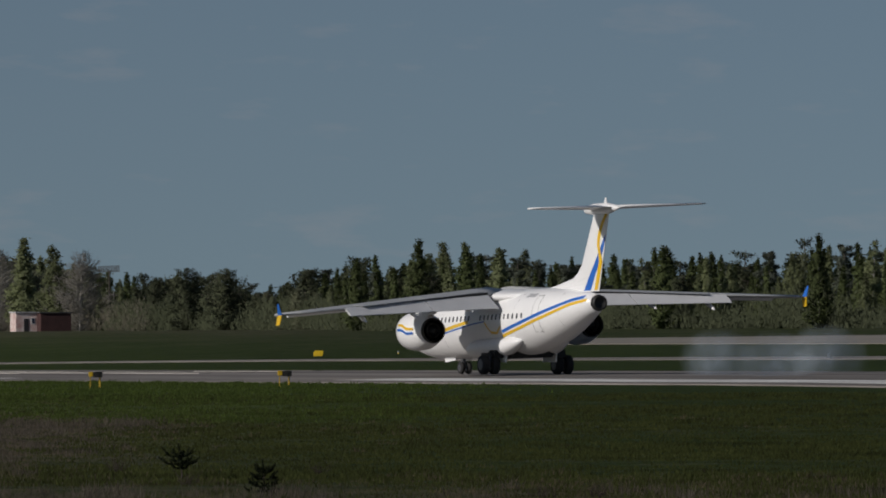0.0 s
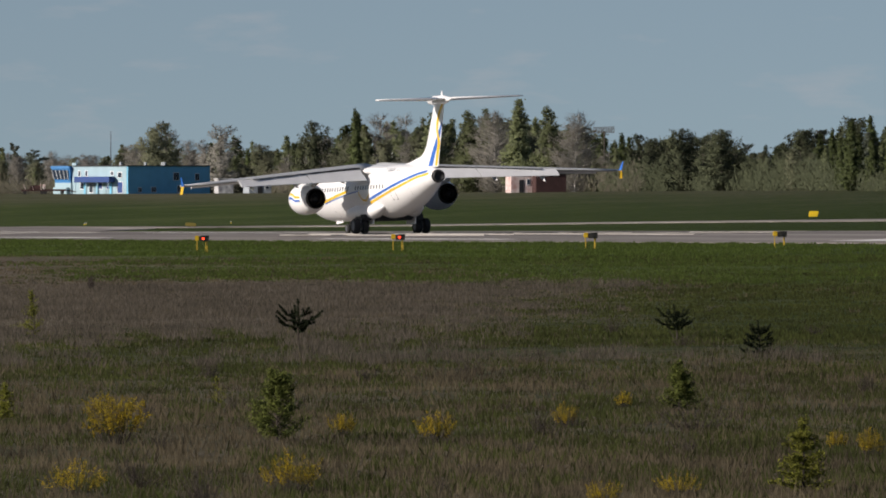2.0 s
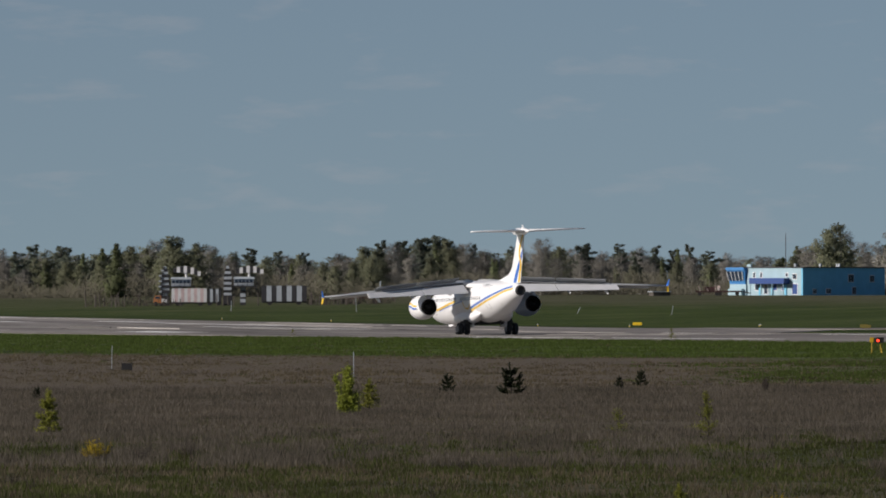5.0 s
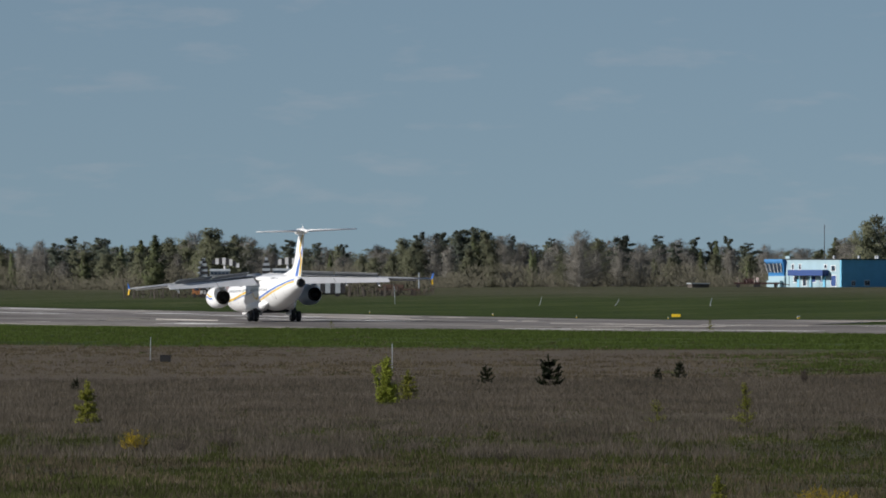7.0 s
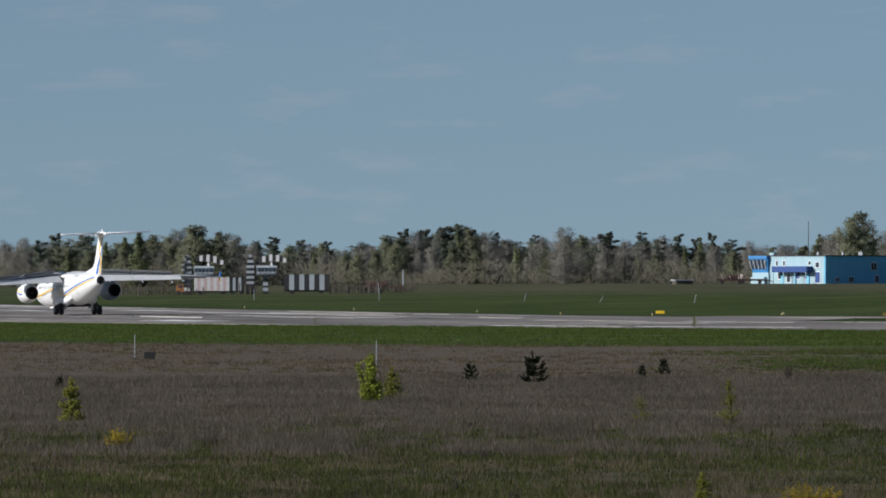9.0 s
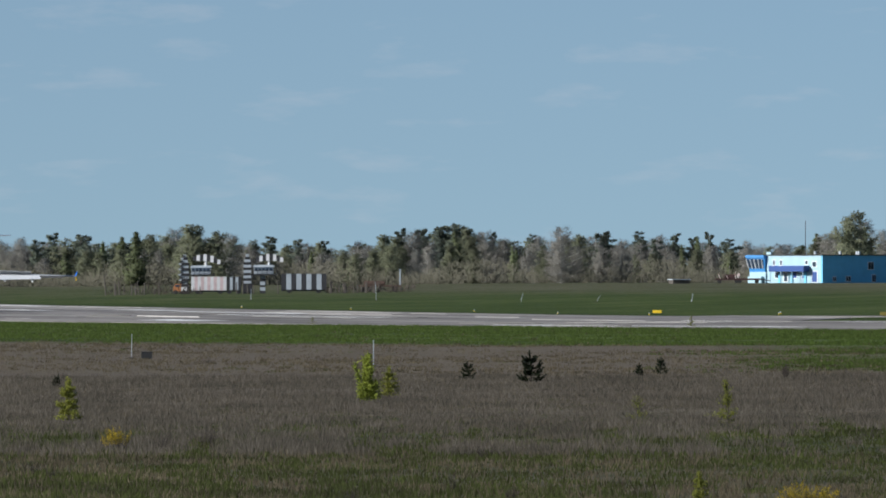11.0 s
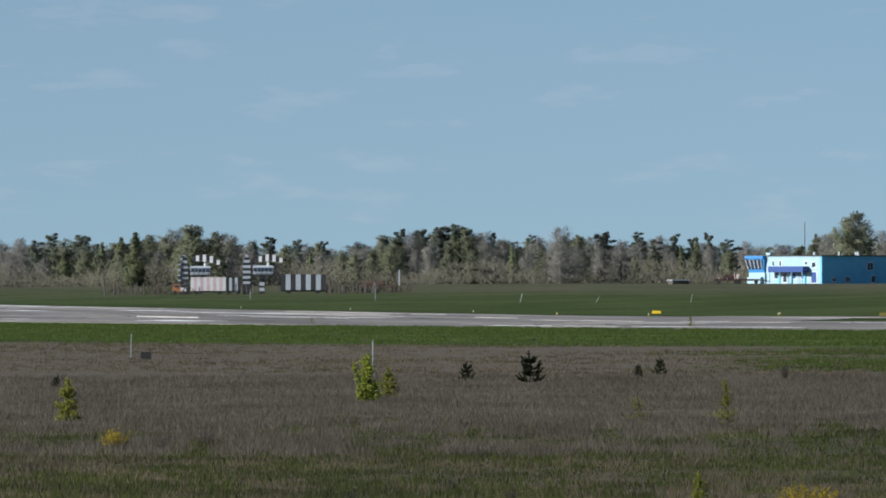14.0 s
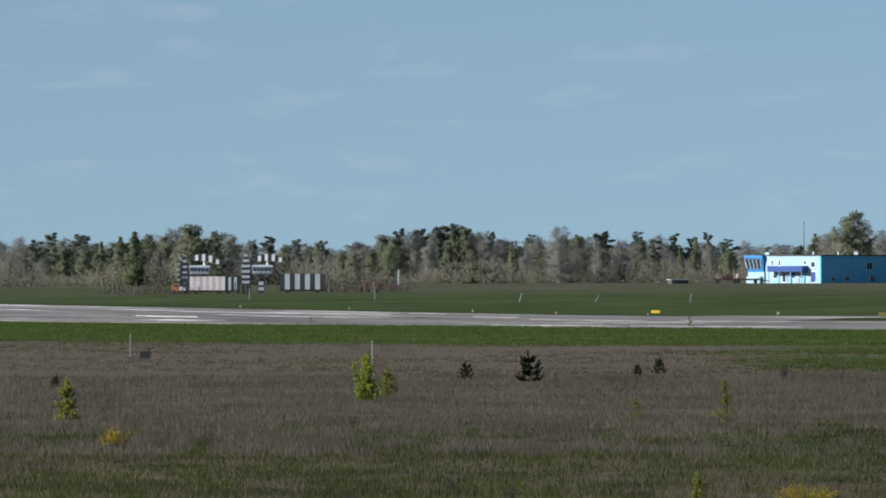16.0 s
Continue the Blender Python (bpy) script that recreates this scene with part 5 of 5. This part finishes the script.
for y in (3.5, 6.3, 9.2, 11.9):
    part("canopy_post", rod((-1.75, y, -0.1), (-1.75, y, 2.25), 0.09), M_BWHITE, can)
part("parapet", box(-0.05, 0.40, 13.2, 14.3, HB + 0.19, HB + 0.7), M_BWHITE, b)
# lookout cab at the end of the white wall
part("lookout_base", box(-0.4, 3.2, LW + 0.02, LW + 4.2, 0, 2.2, 0.03), M_BWHITE, b)
part("lookout_stair", box(-1.2, -0.42, LW + 0.5, LW + 4.0, 0.0, 1.3, 0.05), M_BWHITE, b)
cab = part("lookout_cab", loft([[(-0.3, LW + 0.3, 2.2), (3.0, LW + 0.3, 2.2), (3.0, LW + 4.2, 2.2), (-0.3, LW + 4.2, 2.2)],
                               [(-0.8, LW + 0.0, 4.9), (3.1, LW + 0.0, 4.9), (3.1, LW + 4.6, 4.9), (-0.8, LW + 4.6, 4.9)]]), M_CAB, b, "blue lookout cab with slanting glass")
part("cab_window", loft([[(-0.55, LW + 0.6, 2.9), (-0.50, LW + 0.6, 2.9), (-0.50, LW + 4.2, 2.9), (-0.55, LW + 4.2, 2.9)],
                         [(-1.02, LW + 0.5, 4.7), (-0.95, LW + 0.5, 4.7), (-0.95, LW + 4.5, 4.7), (-1.02, LW + 4.5, 4.7)]]), M_PANE, cab)
part("cab_roof", box(-1.0, 3.2, LW + 0.02, LW + 4.8, 4.91, 5.5, 0.04), M_CAB, cab)
for k in range(5):
    part("mullion", rod((-0.60, LW + 0.6 + 0.9 * k, 2.9), (-1.07, LW + 0.5 + 1.0 * k, 4.7), 0.07), M_FRAME, cab)

# lattice mast behind it
mast = put("radio_mast", "thin dark radio mast standing over the trees", "mast", local((1424 - 784) / 235.6, 1560))
part("pole", rod((0, 0, 0), (0, 0, 12.7), 0.12, 0.06), M_ROOF, mast)
part("base", box(-0.4, 0.4, -0.4, 0.4, -0.1, 0.5, 0.04), M_ROOF, mast)

# framed antenna over the trees, and two masts with a platform among them
fa = put("lattice_antenna", "flat lattice antenna on a mast above the trees", "antenna", local(6.42, 1340))
part("mast", rod((0, 0, -0.2), (0, 0, 10.6), 0.16, 0.10), M_WOOD, fa)
for z in (10.4, 10.6, 10.85, 11.1, 11.35):
    part("rail", rod((-1.9, 0, z), (1.8, 0, z + 0.15), 0.06, k=5), M_WOOD, fa)
for k in range(9):
    part("strut", rod((-1.85 + 0.45 * k, 0, 10.4), (-1.85 + 0.45 * k, 0, 11.45), 0.05, k=5), M_WOOD, fa)
for az_, hgt in ((4.83, 7.6), (5.07, 8.2), (4.93, 6.4)):
    pm = put("pole_mast", "pale weathered pole mast with a small platform", "mast", local(az_, 1395), "masts among the trees")
    part("pole", rod((0, 0, -0.2), (0, 0, hgt), 0.14, 0.09), M_FRAME, pm)
    part("platform", box(-1.0, 1.0, -0.5, 0.5, hgt - 2.6, hgt - 2.45), M_WOOD, pm)
    part("crossarm", rod((-0.9, 0, hgt - 1.2), (0.9, 0, hgt - 1.2), 0.06), M_WOOD, pm)


# ---- striped landing radar station ----
S = 1 / 11.54       # metres for a thousandth-scale step at the station's distance


def station(x):
    return (x - 784) / 235.6


def tower(x, slats, lean):
    """slats: ragged projecting bands; lean: turn of the antenna."""
    t = put("radar_tower", "black and white banded radar tower with glazed cabin and striped antenna" if not slats else "ragged banded radar tower with glazed cabin and bent antenna",
            "radar tower", local(station(x), 1170), "landing radar towers")
    q = np.random.default_rng(int(x))
    bands = 11
    for i in range(bands):
        w = (0.60 if i < 8 else 0.60 - 0.12 * (i - 7)) + (0.12 * (i % 2) + q.uniform(-0.06, 0.1) if slats else 0)
        z = 1.5 + 0.41 * i
        part("band", box(-w, w, -w, w, z, z + 0.40, 0.03), M_BLK if i % 2 else M_GREYP, t)
        if slats:
            part("band", box(-w - 0.16, -w + 0.3, -w - 0.1, -w - 0.004, z + 0.1, z + 0.3), M_GREYP if i % 2 else M_BLK, t)
    part("base", box(-0.75, 0.75, -0.75, 0.75, -0.1, 1.49, 0.05), M_BLK, t)
    if slats:
        for k in range(3):
            part("brace", rod((-0.9 + 0.8 * k, -0.8, -0.1), (-0.3 + 0.3 * k, -0.65, 2.6), 0.06), M_BLK, t)
    mastp = part("cab_post", box(1.95, 2.75, -0.4, 0.4, -0.1, 2.78, 0.04), M_GREYP, t)
    for z, w in ((0.0, 0.42), (0.95, 0.3), (1.8, 0.5)):
        part("band", box(1.93, 2.77, -0.42, 0.42, z, z + w), M_BLK, mastp)
    part("deck", box(0.75, 4.6, -1.4, 1.4, 2.80, 2.95), M_BLK, t, "dark deck with railing")
    for k in range(6):
        part("rail_post", rod((0.8 + 0.74 * k, -1.36, 2.95), (0.8 + 0.74 * k, -1.36, 3.5), 0.035, k=5), M_BLK, t)
    part("rail", rod((0.78, -1.36, 3.5), (4.55, -1.36, 3.5), 0.04, k=5), M_BLK, t)
    cabin = part("cabin", box(1.0, 4.0, -1.05, 1.05, 2.96, 4.02, 0.05), M_GREYP, t, "pale cabin with a row of dark windows")
    part("roof", loft([[(0.85, -1.2, 4.03), (4.2, -1.2, 4.03), (4.2, 1.2, 4.03), (0.85, 1.2, 4.03)], [(1.0, -1.0, 4.34), (4.0, -1.0, 4.34), (4.0, 1.0, 4.34), (1.0, 1.0, 4.34)]]), M_GREYP, cabin, "pale cabin roof")
    for i in range(5):
        part("pane", box(1.1 + i * 0.57, 1.55 + i * 0.57, -1.085, -1.06, 3.42, 3.88), M_PANE, cabin)
    part("antenna_post", rod((3.3, 0, 4.3), (3.3 + lean * 0.2, 0, 5.2), 0.22, 0.14), M_WHT, t)
    for i in range(8):
        k = (i - 3.5) / 3.5
        sag = 0.55 * k * k
        x0 = 3.4 + 1.85 * k
        tilt = lean * k * 0.5
        part("antenna_panel", loft([[(x0 - 0.25, -0.3, 4.98 - sag * 0.3 + tilt), (x0 + 0.24, -0.3, 4.98 - sag * 0.3 + tilt), (x0 + 0.24, 0.2, 5.0 + tilt), (x0 - 0.25, 0.2, 5.0 + tilt)],
                                    [(x0 - 0.25, -0.15, 6.05 - sag + tilt), (x0 + 0.24, -0.15, 6.05 - sag + tilt), (x0 + 0.24, 0.3, 6.0 - sag + tilt), (x0 - 0.25, 0.3, 6.0 - sag + tilt)]]), M_WHT if i % 2 else M_BLK, t)
    return t


tower(326, True, -0.5)
tower(437, False, 0.0)


def container(x0, x1, tall, colours, label, n):
    w = (x1 - x0) * S
    c = put("equipment_trailer", label, "trailer", local(station((x0 + x1) / 2), 1166), "radar station trailers")
    bodyc = part("body", box(-w / 2 + 0.03, w / 2 - 0.03, -1.15, 1.2, 0.5, 0.5 + tall - 0.03, 0.05), colours[0], c)
    for i in range(n):
        a = -w / 2 + w * i / n
        part("stripe", box(a, a + w / n - 0.008, -1.22, -1.16, 0.52, 0.5 + tall - 0.05, 0.01), colours[i % 2], bodyc)
        part("stripe", box(a, a + w / n - 0.008, -1.2, 1.2, 0.5 + tall - 0.025, 0.5 + tall + 0.03), colours[i % 2], bodyc)
    part("chassis", box(-w / 2, w / 2, -1.0, 1.0, 0.3, 0.49), M_BLK, c)
    for a in (-w * 0.32, w * 0.32):
        for y in (-0.95, 0.95):
            q = spin([(-0.13, 0.2), (-0.13, 0.40), (0.13, 0.40), (0.13, 0.2)], k=14)
            q.transform(Matrix.Translation((a, y, 0.36)) @ Matrix.Rotation(radians(90), 4, "Z"))
            part("wheel", q, M_RUBBER, c)
    return c


container(338, 400, 2.1, (M_WHT, M_REDP), "white trailer with faded red stripes", 11)
container(401, 426, 2.0, (M_BLK, M_GREYP), "short black and pale striped trailer", 5)
container(497, 577, 2.4, (M_BLK, M_GREYP), "black trailer with wide white stripes", 9)

tr = put("truck", "old orange truck parked by the radar trailers", "truck", local(station(314), 1163) @ Matrix.Diagonal((0.8, 0.8, 0.8, 1)))
part("cab", loft([[(-0.9, -1, 0.55), (0.6, -1, 0.55), (0.6, 1, 0.55), (-0.9, 1, 0.55)], [(-0.9, -1, 1.3), (0.6, -1, 1.3), (0.6, 1, 1.3), (-0.9, 1, 1.3)],
                  [(-0.5, -0.9, 1.95), (0.6, -0.9, 1.95), (0.6, 0.9, 1.95), (-0.5, 0.9, 1.95)]]), M_ORANGE, tr)
part("bed", box(0.65, 1.7, -1, 1, 0.6, 1.35, 0.04), M_WHT, tr)
part("cab_window", box(-0.5, 0.4, -1.01, -0.97, 1.35, 1.8), M_PANE, tr)
for a in (-0.45, 1.15):
    q = spin([(-0.13, 0.2), (-0.13, 0.42), (0.13, 0.42), (0.13, 0.2)], k=14)
    q.transform(Matrix.Translation((a, -0.9, 0.40)) @ Matrix.Rotation(radians(90), 4, "Z"))
    part("wheel", q, M_RUBBER, tr)

# rusty flatbed and posts beside the station
fb = put("flatbed_trailer", "long rusty flatbed trailer standing in grass", "trailer", local(station(672), 1180))
part("bed", box(-3.4, 3.3, -1.1, 1.1, 0.75, 1.05, 0.03), M_RUST, fb)
part("headboard", box(2.95, 3.2, -1.0, 1.0, 1.05, 3.5, 0.05), M_GREYP, fb)
part("load", box(-2.6, 0.8, -0.9, 0.9, 1.06, 1.7, 0.12), M_RUST, fb)
for a in (-2.6, -1.6, 2.3):
    q = spin([(-0.13, 0.2), (-0.13, 0.42), (0.13, 0.42), (0.13, 0.2)], k=14)
    q.transform(Matrix.Translation((a, -0.95, 0.40)) @ Matrix.Rotation(radians(90), 4, "Z"))
    part("wheel", q, M_RUBBER, fb)
fq = np.random.default_rng(3)
for x in [186] + list(fq.uniform(192, 300, 13)) + list(fq.uniform(300, 500, 6)) + list(fq.uniform(583, 668, 16)):
    pst = put("fence_post", "weathered grey wooden post standing in grass", "post", local(station(x + fq.uniform(-3, 3)), 1155 + fq.uniform(-4, 4)), "old fence posts")
    hh = fq.uniform(0.8, 2.2) if x > 195 else 3.0
    part("post", rod((0, 0, -0.2), (fq.normal(0, 0.08), 0, hh), 0.11, 0.09, 6), M_WOOD, pst)
    part("cap", rod((0, 0, hh - 0.02), (0, 0, hh + 0.06), 0.09, 0.03, 6), M_WOOD, pst)

heap = []
for x in np.concatenate([fq.uniform(190, 345, 110), fq.uniform(575, 735, 160)]):
    p = on(at(station(float(x)), 1158 + fq.uniform(-4, 14)))
    heap.append((p.x, p.y, p.z + abs(fq.normal(0, 0.45))))
tagged(new("scrub", sprays("scrub", np.repeat(heap, 5, 0) + fq.normal(0, 0.3, (1350, 3)), fq.normal(0, 0.2, (1350, 3)) + np.array([0, 0, 0.45]), 0.06, M_TWIG)),
       "dark dead scrub tangled round the radar station", "scrub", kind="stuff")

# ---- huts at the wood's edge ----
def hut(az, d, w, h, mt, label, roofmat=M_ROOF, chimney=False, door=True):
    r = put("hut", label, "hut", local(az, d, 18))
    part("wall", box(-w / 2, w / 2, -w / 2.4, w / 2.4, -0.1, h, 0.03), mt, r)
    rf = part("roof", box(-w / 2 - 0.2, w / 2 + 0.2, -w / 2.4 - 0.2, w / 2.4 + 0.2, h + 0.004, h + 0.2, 0.03), roofmat, r)
    if door:
        part("door", box(-w * 0.12, w * 0.10, -w / 2.4 - 0.05, -w / 2.4 - 0.004, 0.0, min(2.0, h * 0.8)), M_BLK, r)
        wn_ = part("window", box(w * 0.22, w * 0.40, -w / 2.4 - 0.05, -w / 2.4 - 0.004, h * 0.4, h * 0.75), M_FRAME, r)
        part("pane", box(w * 0.24, w * 0.38, -w / 2.4 - 0.06, -w / 2.4 - 0.052, h * 0.44, h * 0.71), M_PANE, wn_)
    if chimney:
        part("chimney", rod((w * 0.3, 0, h + 0.2), (w * 0.3, 0, h + 2.4), 0.22, 0.2), M_BLK, rf)
    return r


YW = 3.30
hut(YW + (1108 - 784) / 235.6, 1290, 3.4, 3.3, M_MAROON, "small maroon wooden hut with a black chimney", chimney=True)
hut(YW + (1368 - 784) / 235.6, 1200, 3.5, 2.9, M_PINK, "small hut with peeling white and pink plaster", M_SPECK)
hut(YW + (1418 - 784) / 235.6, 1200, 5.0, 2.8, M_MAROON, "dark maroon shed beside the plastered hut", door=False)
hut(YW + (846 - 784) / 235.6, 1400, 2.9, 2.6, M_SPECK, "speckled white block hut with flat top", M_SPECK, door=False)
hut(YW + (905 - 784) / 235.6, 1440, 4.4, 1.9, M_GREYP, "low grey shed with dark roof", M_ROOF)
hut(station(1201), 1480, 3.4, 0.7, M_WOOD, "low grey block ruin in the grass", M_GREYP, door=False)
low = put("farm_cart", "dark red old farm machine in the grass", "machine", local(station(1305), 1470))
part("frame", box(-4.4, 4.4, -0.8, 0.8, 0.6, 0.95, 0.05), M_MAROON, low)
for k in range(7):
    part("tine", rod((-4.2 + 0.75 * k, -0.85, 0.9), (-4.6 + 0.8 * k, -1.2, 1.5 + 0.35 * (k % 3)), 0.07, 0.05, 5), M_PINK if k % 2 else M_MAROON, low)
part("drawbar", rod((4.3, 0, 0.8), (6.2, -0.2, 0.45), 0.09), M_MAROON, low)
part("seat", box(-0.2, 0.4, -0.4, 0.3, 0.97, 1.9, 0.08), M_PINK, low)
part("hopper", box(-2.6, -0.6, -0.7, 0.7, 0.96, 1.7, 0.1), M_MAROON, low)
for a in (-3.6, -0.3, 0.3, 3.6):
    q = spin([(-0.1, 0.2), (-0.1, 0.40), (0.1, 0.40), (0.1, 0.2)], k=12)
    q.transform(Matrix.Translation((a, -0.6, 0.36)) @ Matrix.Rotation(radians(90), 4, "Z"))
    part("wheel", q, M_RUBBER, low)


# ---- signs, edge lights, stakes ----
def at_drop(az, drop_px, z=0.0):
    d = reach(az, drop_px * PX)
    return on(at(az, d)), d


def sign(yaw, hz, x, base, wpx, face):
    p, d = at_drop(yaw + (x - 784) / 235.6, base - hz)
    w = wpx * d / 13500
    r = put("runway_sign", "small yellow runway sign box standing in grass" if face is M_SIGN else "small dark olive runway sign box in grass", "sign", pose(p.x, p.y, p.z, 0, 0, -4), "runway signs")
    part("box", box(-w / 2, w / 2, -0.12, 0.12, 0.08, 0.38, 0.03), face, r)
    for a in (-0.35, 0.35):
        part("foot", box(a * w - 0.04, a * w + 0.04, -0.06, 0.06, -0.05, 0.12), M_BLK, r)


M_OLIVE = mat("dark olive sign back", (0.16, 0.13, 0.02), 0.6, 0, 0.2, 2)
for row in ((0, 492, 1162, 557, 16, M_SIGN), (0, 492, 1562, 561, 14, M_OLIVE), (5.378, 333, 1400, 384, 16, M_SIGN), (5.378, 333, 300, 403, 15, M_OLIVE), (8.925, 578, 563, 633, 16, M_SIGN)):
    sign(*row)
for yaw, hz, x, y in ((0, 492, 986, 557), (0, 492, 1380, 557), (0, 492, 838, 553), (0, 492, 427, 546), (0, 492, 620, 549), (0, 492, 1148, 559), (5.378, 333, 110, 399), (5.378, 333, 369, 396), (8.925, 578, 705, 627)):
    p, d = at_drop(yaw + (x - 784) / 235.6, y - hz)
    r = put("edge_light", "small pale runway edge light on short stem", "edge light", Matrix.Translation(p), "runway edge lights")
    part("stem", rod((0, 0, -0.05), (0, 0, 0.13), 0.05), M_SIGN, r)
    part("dome", spin([(0.0, 0.07), (0.06, 0.07), (0.11, 0.03)], k=10), M_GREYP, r).matrix_world = Matrix.Translation(p + Vector((0, 0, 0.13))) @ Matrix.Rotation(radians(-90), 4, "Y")
for x, top, base, lean in ((232, 592, 636, 0.02), (660, 603, 650, 0.0), (1287, 626, 662, -0.10), (920, 520, 536, 0.3), (1054, 524, 536, 0.6), (1222, 521, 537, 0.2), (665, 500, 533, -0.05), (443, 512, 532, 0.03)):
    p, d = at_drop(station(x), base - 492)
    h = (base - top) * d / 13500
    r = put("marker_stake", "thin pale marker stake standing in the grass", "stake", Matrix.Translation(p), "marker stakes")
    part("stake", rod((0, 0, -0.1), (lean * h, 0, h), 0.00003 * d + 0.004, None, 6), M_WOOD if x == 1287 else M_GREYP, r)
    part("foot", box(-0.12, 0.12, -0.12, 0.12, -0.04, 0.06, 0.02), M_WOOD, r)
p, d = at_drop(station(259), 636 - 492)
r = put("cable_box", "small dark box lying in dry weeds", "box", Matrix.Translation(p))
part("body", box(-0.19, 0.19, -0.12, 0.12, 0, 0.24, 0.015), M_BLACK, r)
part("lid", box(-0.21, 0.21, -0.13, 0.13, 0.242, 0.26), M_BLACK, r)


# ---- tyre smoke drifting over the touchdown point ----
def smoke_mat():
    """Thins out from the middle of each puff, broken up by soft noise."""
    m = bpy.data.materials.new("thin tyre smoke")
    m.use_nodes = True
    n, l = m.node_tree.nodes, m.node_tree.links
    n.remove(n["Principled BSDF"])
    df, tp, mx = n.new("ShaderNodeBsdfDiffuse"), n.new("ShaderNodeBsdfTransparent"), n.new("ShaderNodeMixShader")
    df.inputs["Color"].default_value = (0.42, 0.50, 0.60, 1)
    tc = n.new("ShaderNodeTexCoord")
    ball = n.new("ShaderNodeTexGradient")
    ball.gradient_type = "SPHERICAL"
    mp = n.new("ShaderNodeMapping")
    mp.inputs["Scale"].default_value = (0.50, 0.30, 0.62)
    l.new(tc.outputs["Object"], mp.inputs["Vector"])
    l.new(mp.outputs["Vector"], ball.inputs["Vector"])
    tx = n.new("ShaderNodeTexNoise")
    tx.inputs["Scale"].default_value = 0.9
    tx.inputs["Detail"].default_value = 3
    l.new(tc.outputs["Object"], tx.inputs["Vector"])
    mr = n.new("ShaderNodeMapRange")
    mr.inputs["From Min"].default_value, mr.inputs["From Max"].default_value, mr.inputs["To Max"].default_value = 0.22, 0.72, 0.55
    l.new(tx.outputs["Fac"], mr.inputs["Value"])
    mul = n.new("ShaderNodeMath"); mul.operation = "MULTIPLY"
    l.new(mr.outputs["Result"], mul.inputs[0]); l.new(ball.outputs["Fac"], mul.inputs[1])
    l.new(mul.outputs[0], mx.inputs["Fac"])
    l.new(tp.outputs["BSDF"], mx.inputs[1])
    l.new(df.outputs["BSDF"], mx.inputs[2])
    l.new(mx.outputs["Shader"], n["Material Output"].inputs["Surface"])
    return m


def veils(seed):
    """Two wavering upright veils, one behind the other."""
    q = np.random.default_rng(seed)
    bm = bmesh.new()
    for k in range(2):
        ph = q.uniform(0, 6.28, 2)
        grid = []
        for i in range(15):
            row = []
            for j in range(9):
                x, z = -2.0 + 4.0 * i / 14, -0.75 + 2.3 * j / 8
                y = 0.8 * (k - 1) + 0.35 * math.sin(1.1 * x + ph[0]) + 0.3 * math.sin(1.7 * z + ph[1])
                row.append(bm.verts.new((x, y, z)))
            grid.append(row)
        for i in range(14):
            for j in range(8):
                bm.faces.new((grid[i][j], grid[i + 1][j], grid[i + 1][j + 1], grid[i][j + 1]))
    return bm


M_SMOKE = smoke_mat()
PUFFS = []
for i, (px, up) in enumerate(((1272, 0.8), (1372, 0.65), (1462, 0.95))):
    pf = part("smoke_puff", veils(40 + i), M_SMOKE, None, "", True)
    tagged(pf, "thin bluish tyre smoke drifting over the runway", "smoke", "tyre smoke", "stuff")
    az = 8.925 + (px - 784) / 235.6
    dd = 158.0 / math.sin(radians(az) - PSI)
    PUFFS.append((pf, on(at(az, dd), up), -az))


def motions():
    walk(aircraft, [(t, aircraft_pose(t, u)) for t, u in ROLL])
    for panel, hinge, sign in SPOILERS:
        walk(panel, [(t, hinge @ Matrix.Rotation(sign * radians(a), 4, "X")) for t, a in ((0, 0.0), (2.7, 0.0), (3.3, 16.0), (3.9, 30.0), (9.0, 30.0), (16, 30.0))])
    for puff, p, turn in PUFFS:
        walk(puff, [(t, pose(p.x + 1.1 * t, p.y + 0.4 * t, p.z + 0.05 * t, 0, 0, turn + 2.0 * t)) for t in (0, 4, 8, 12, 16)])


motions()
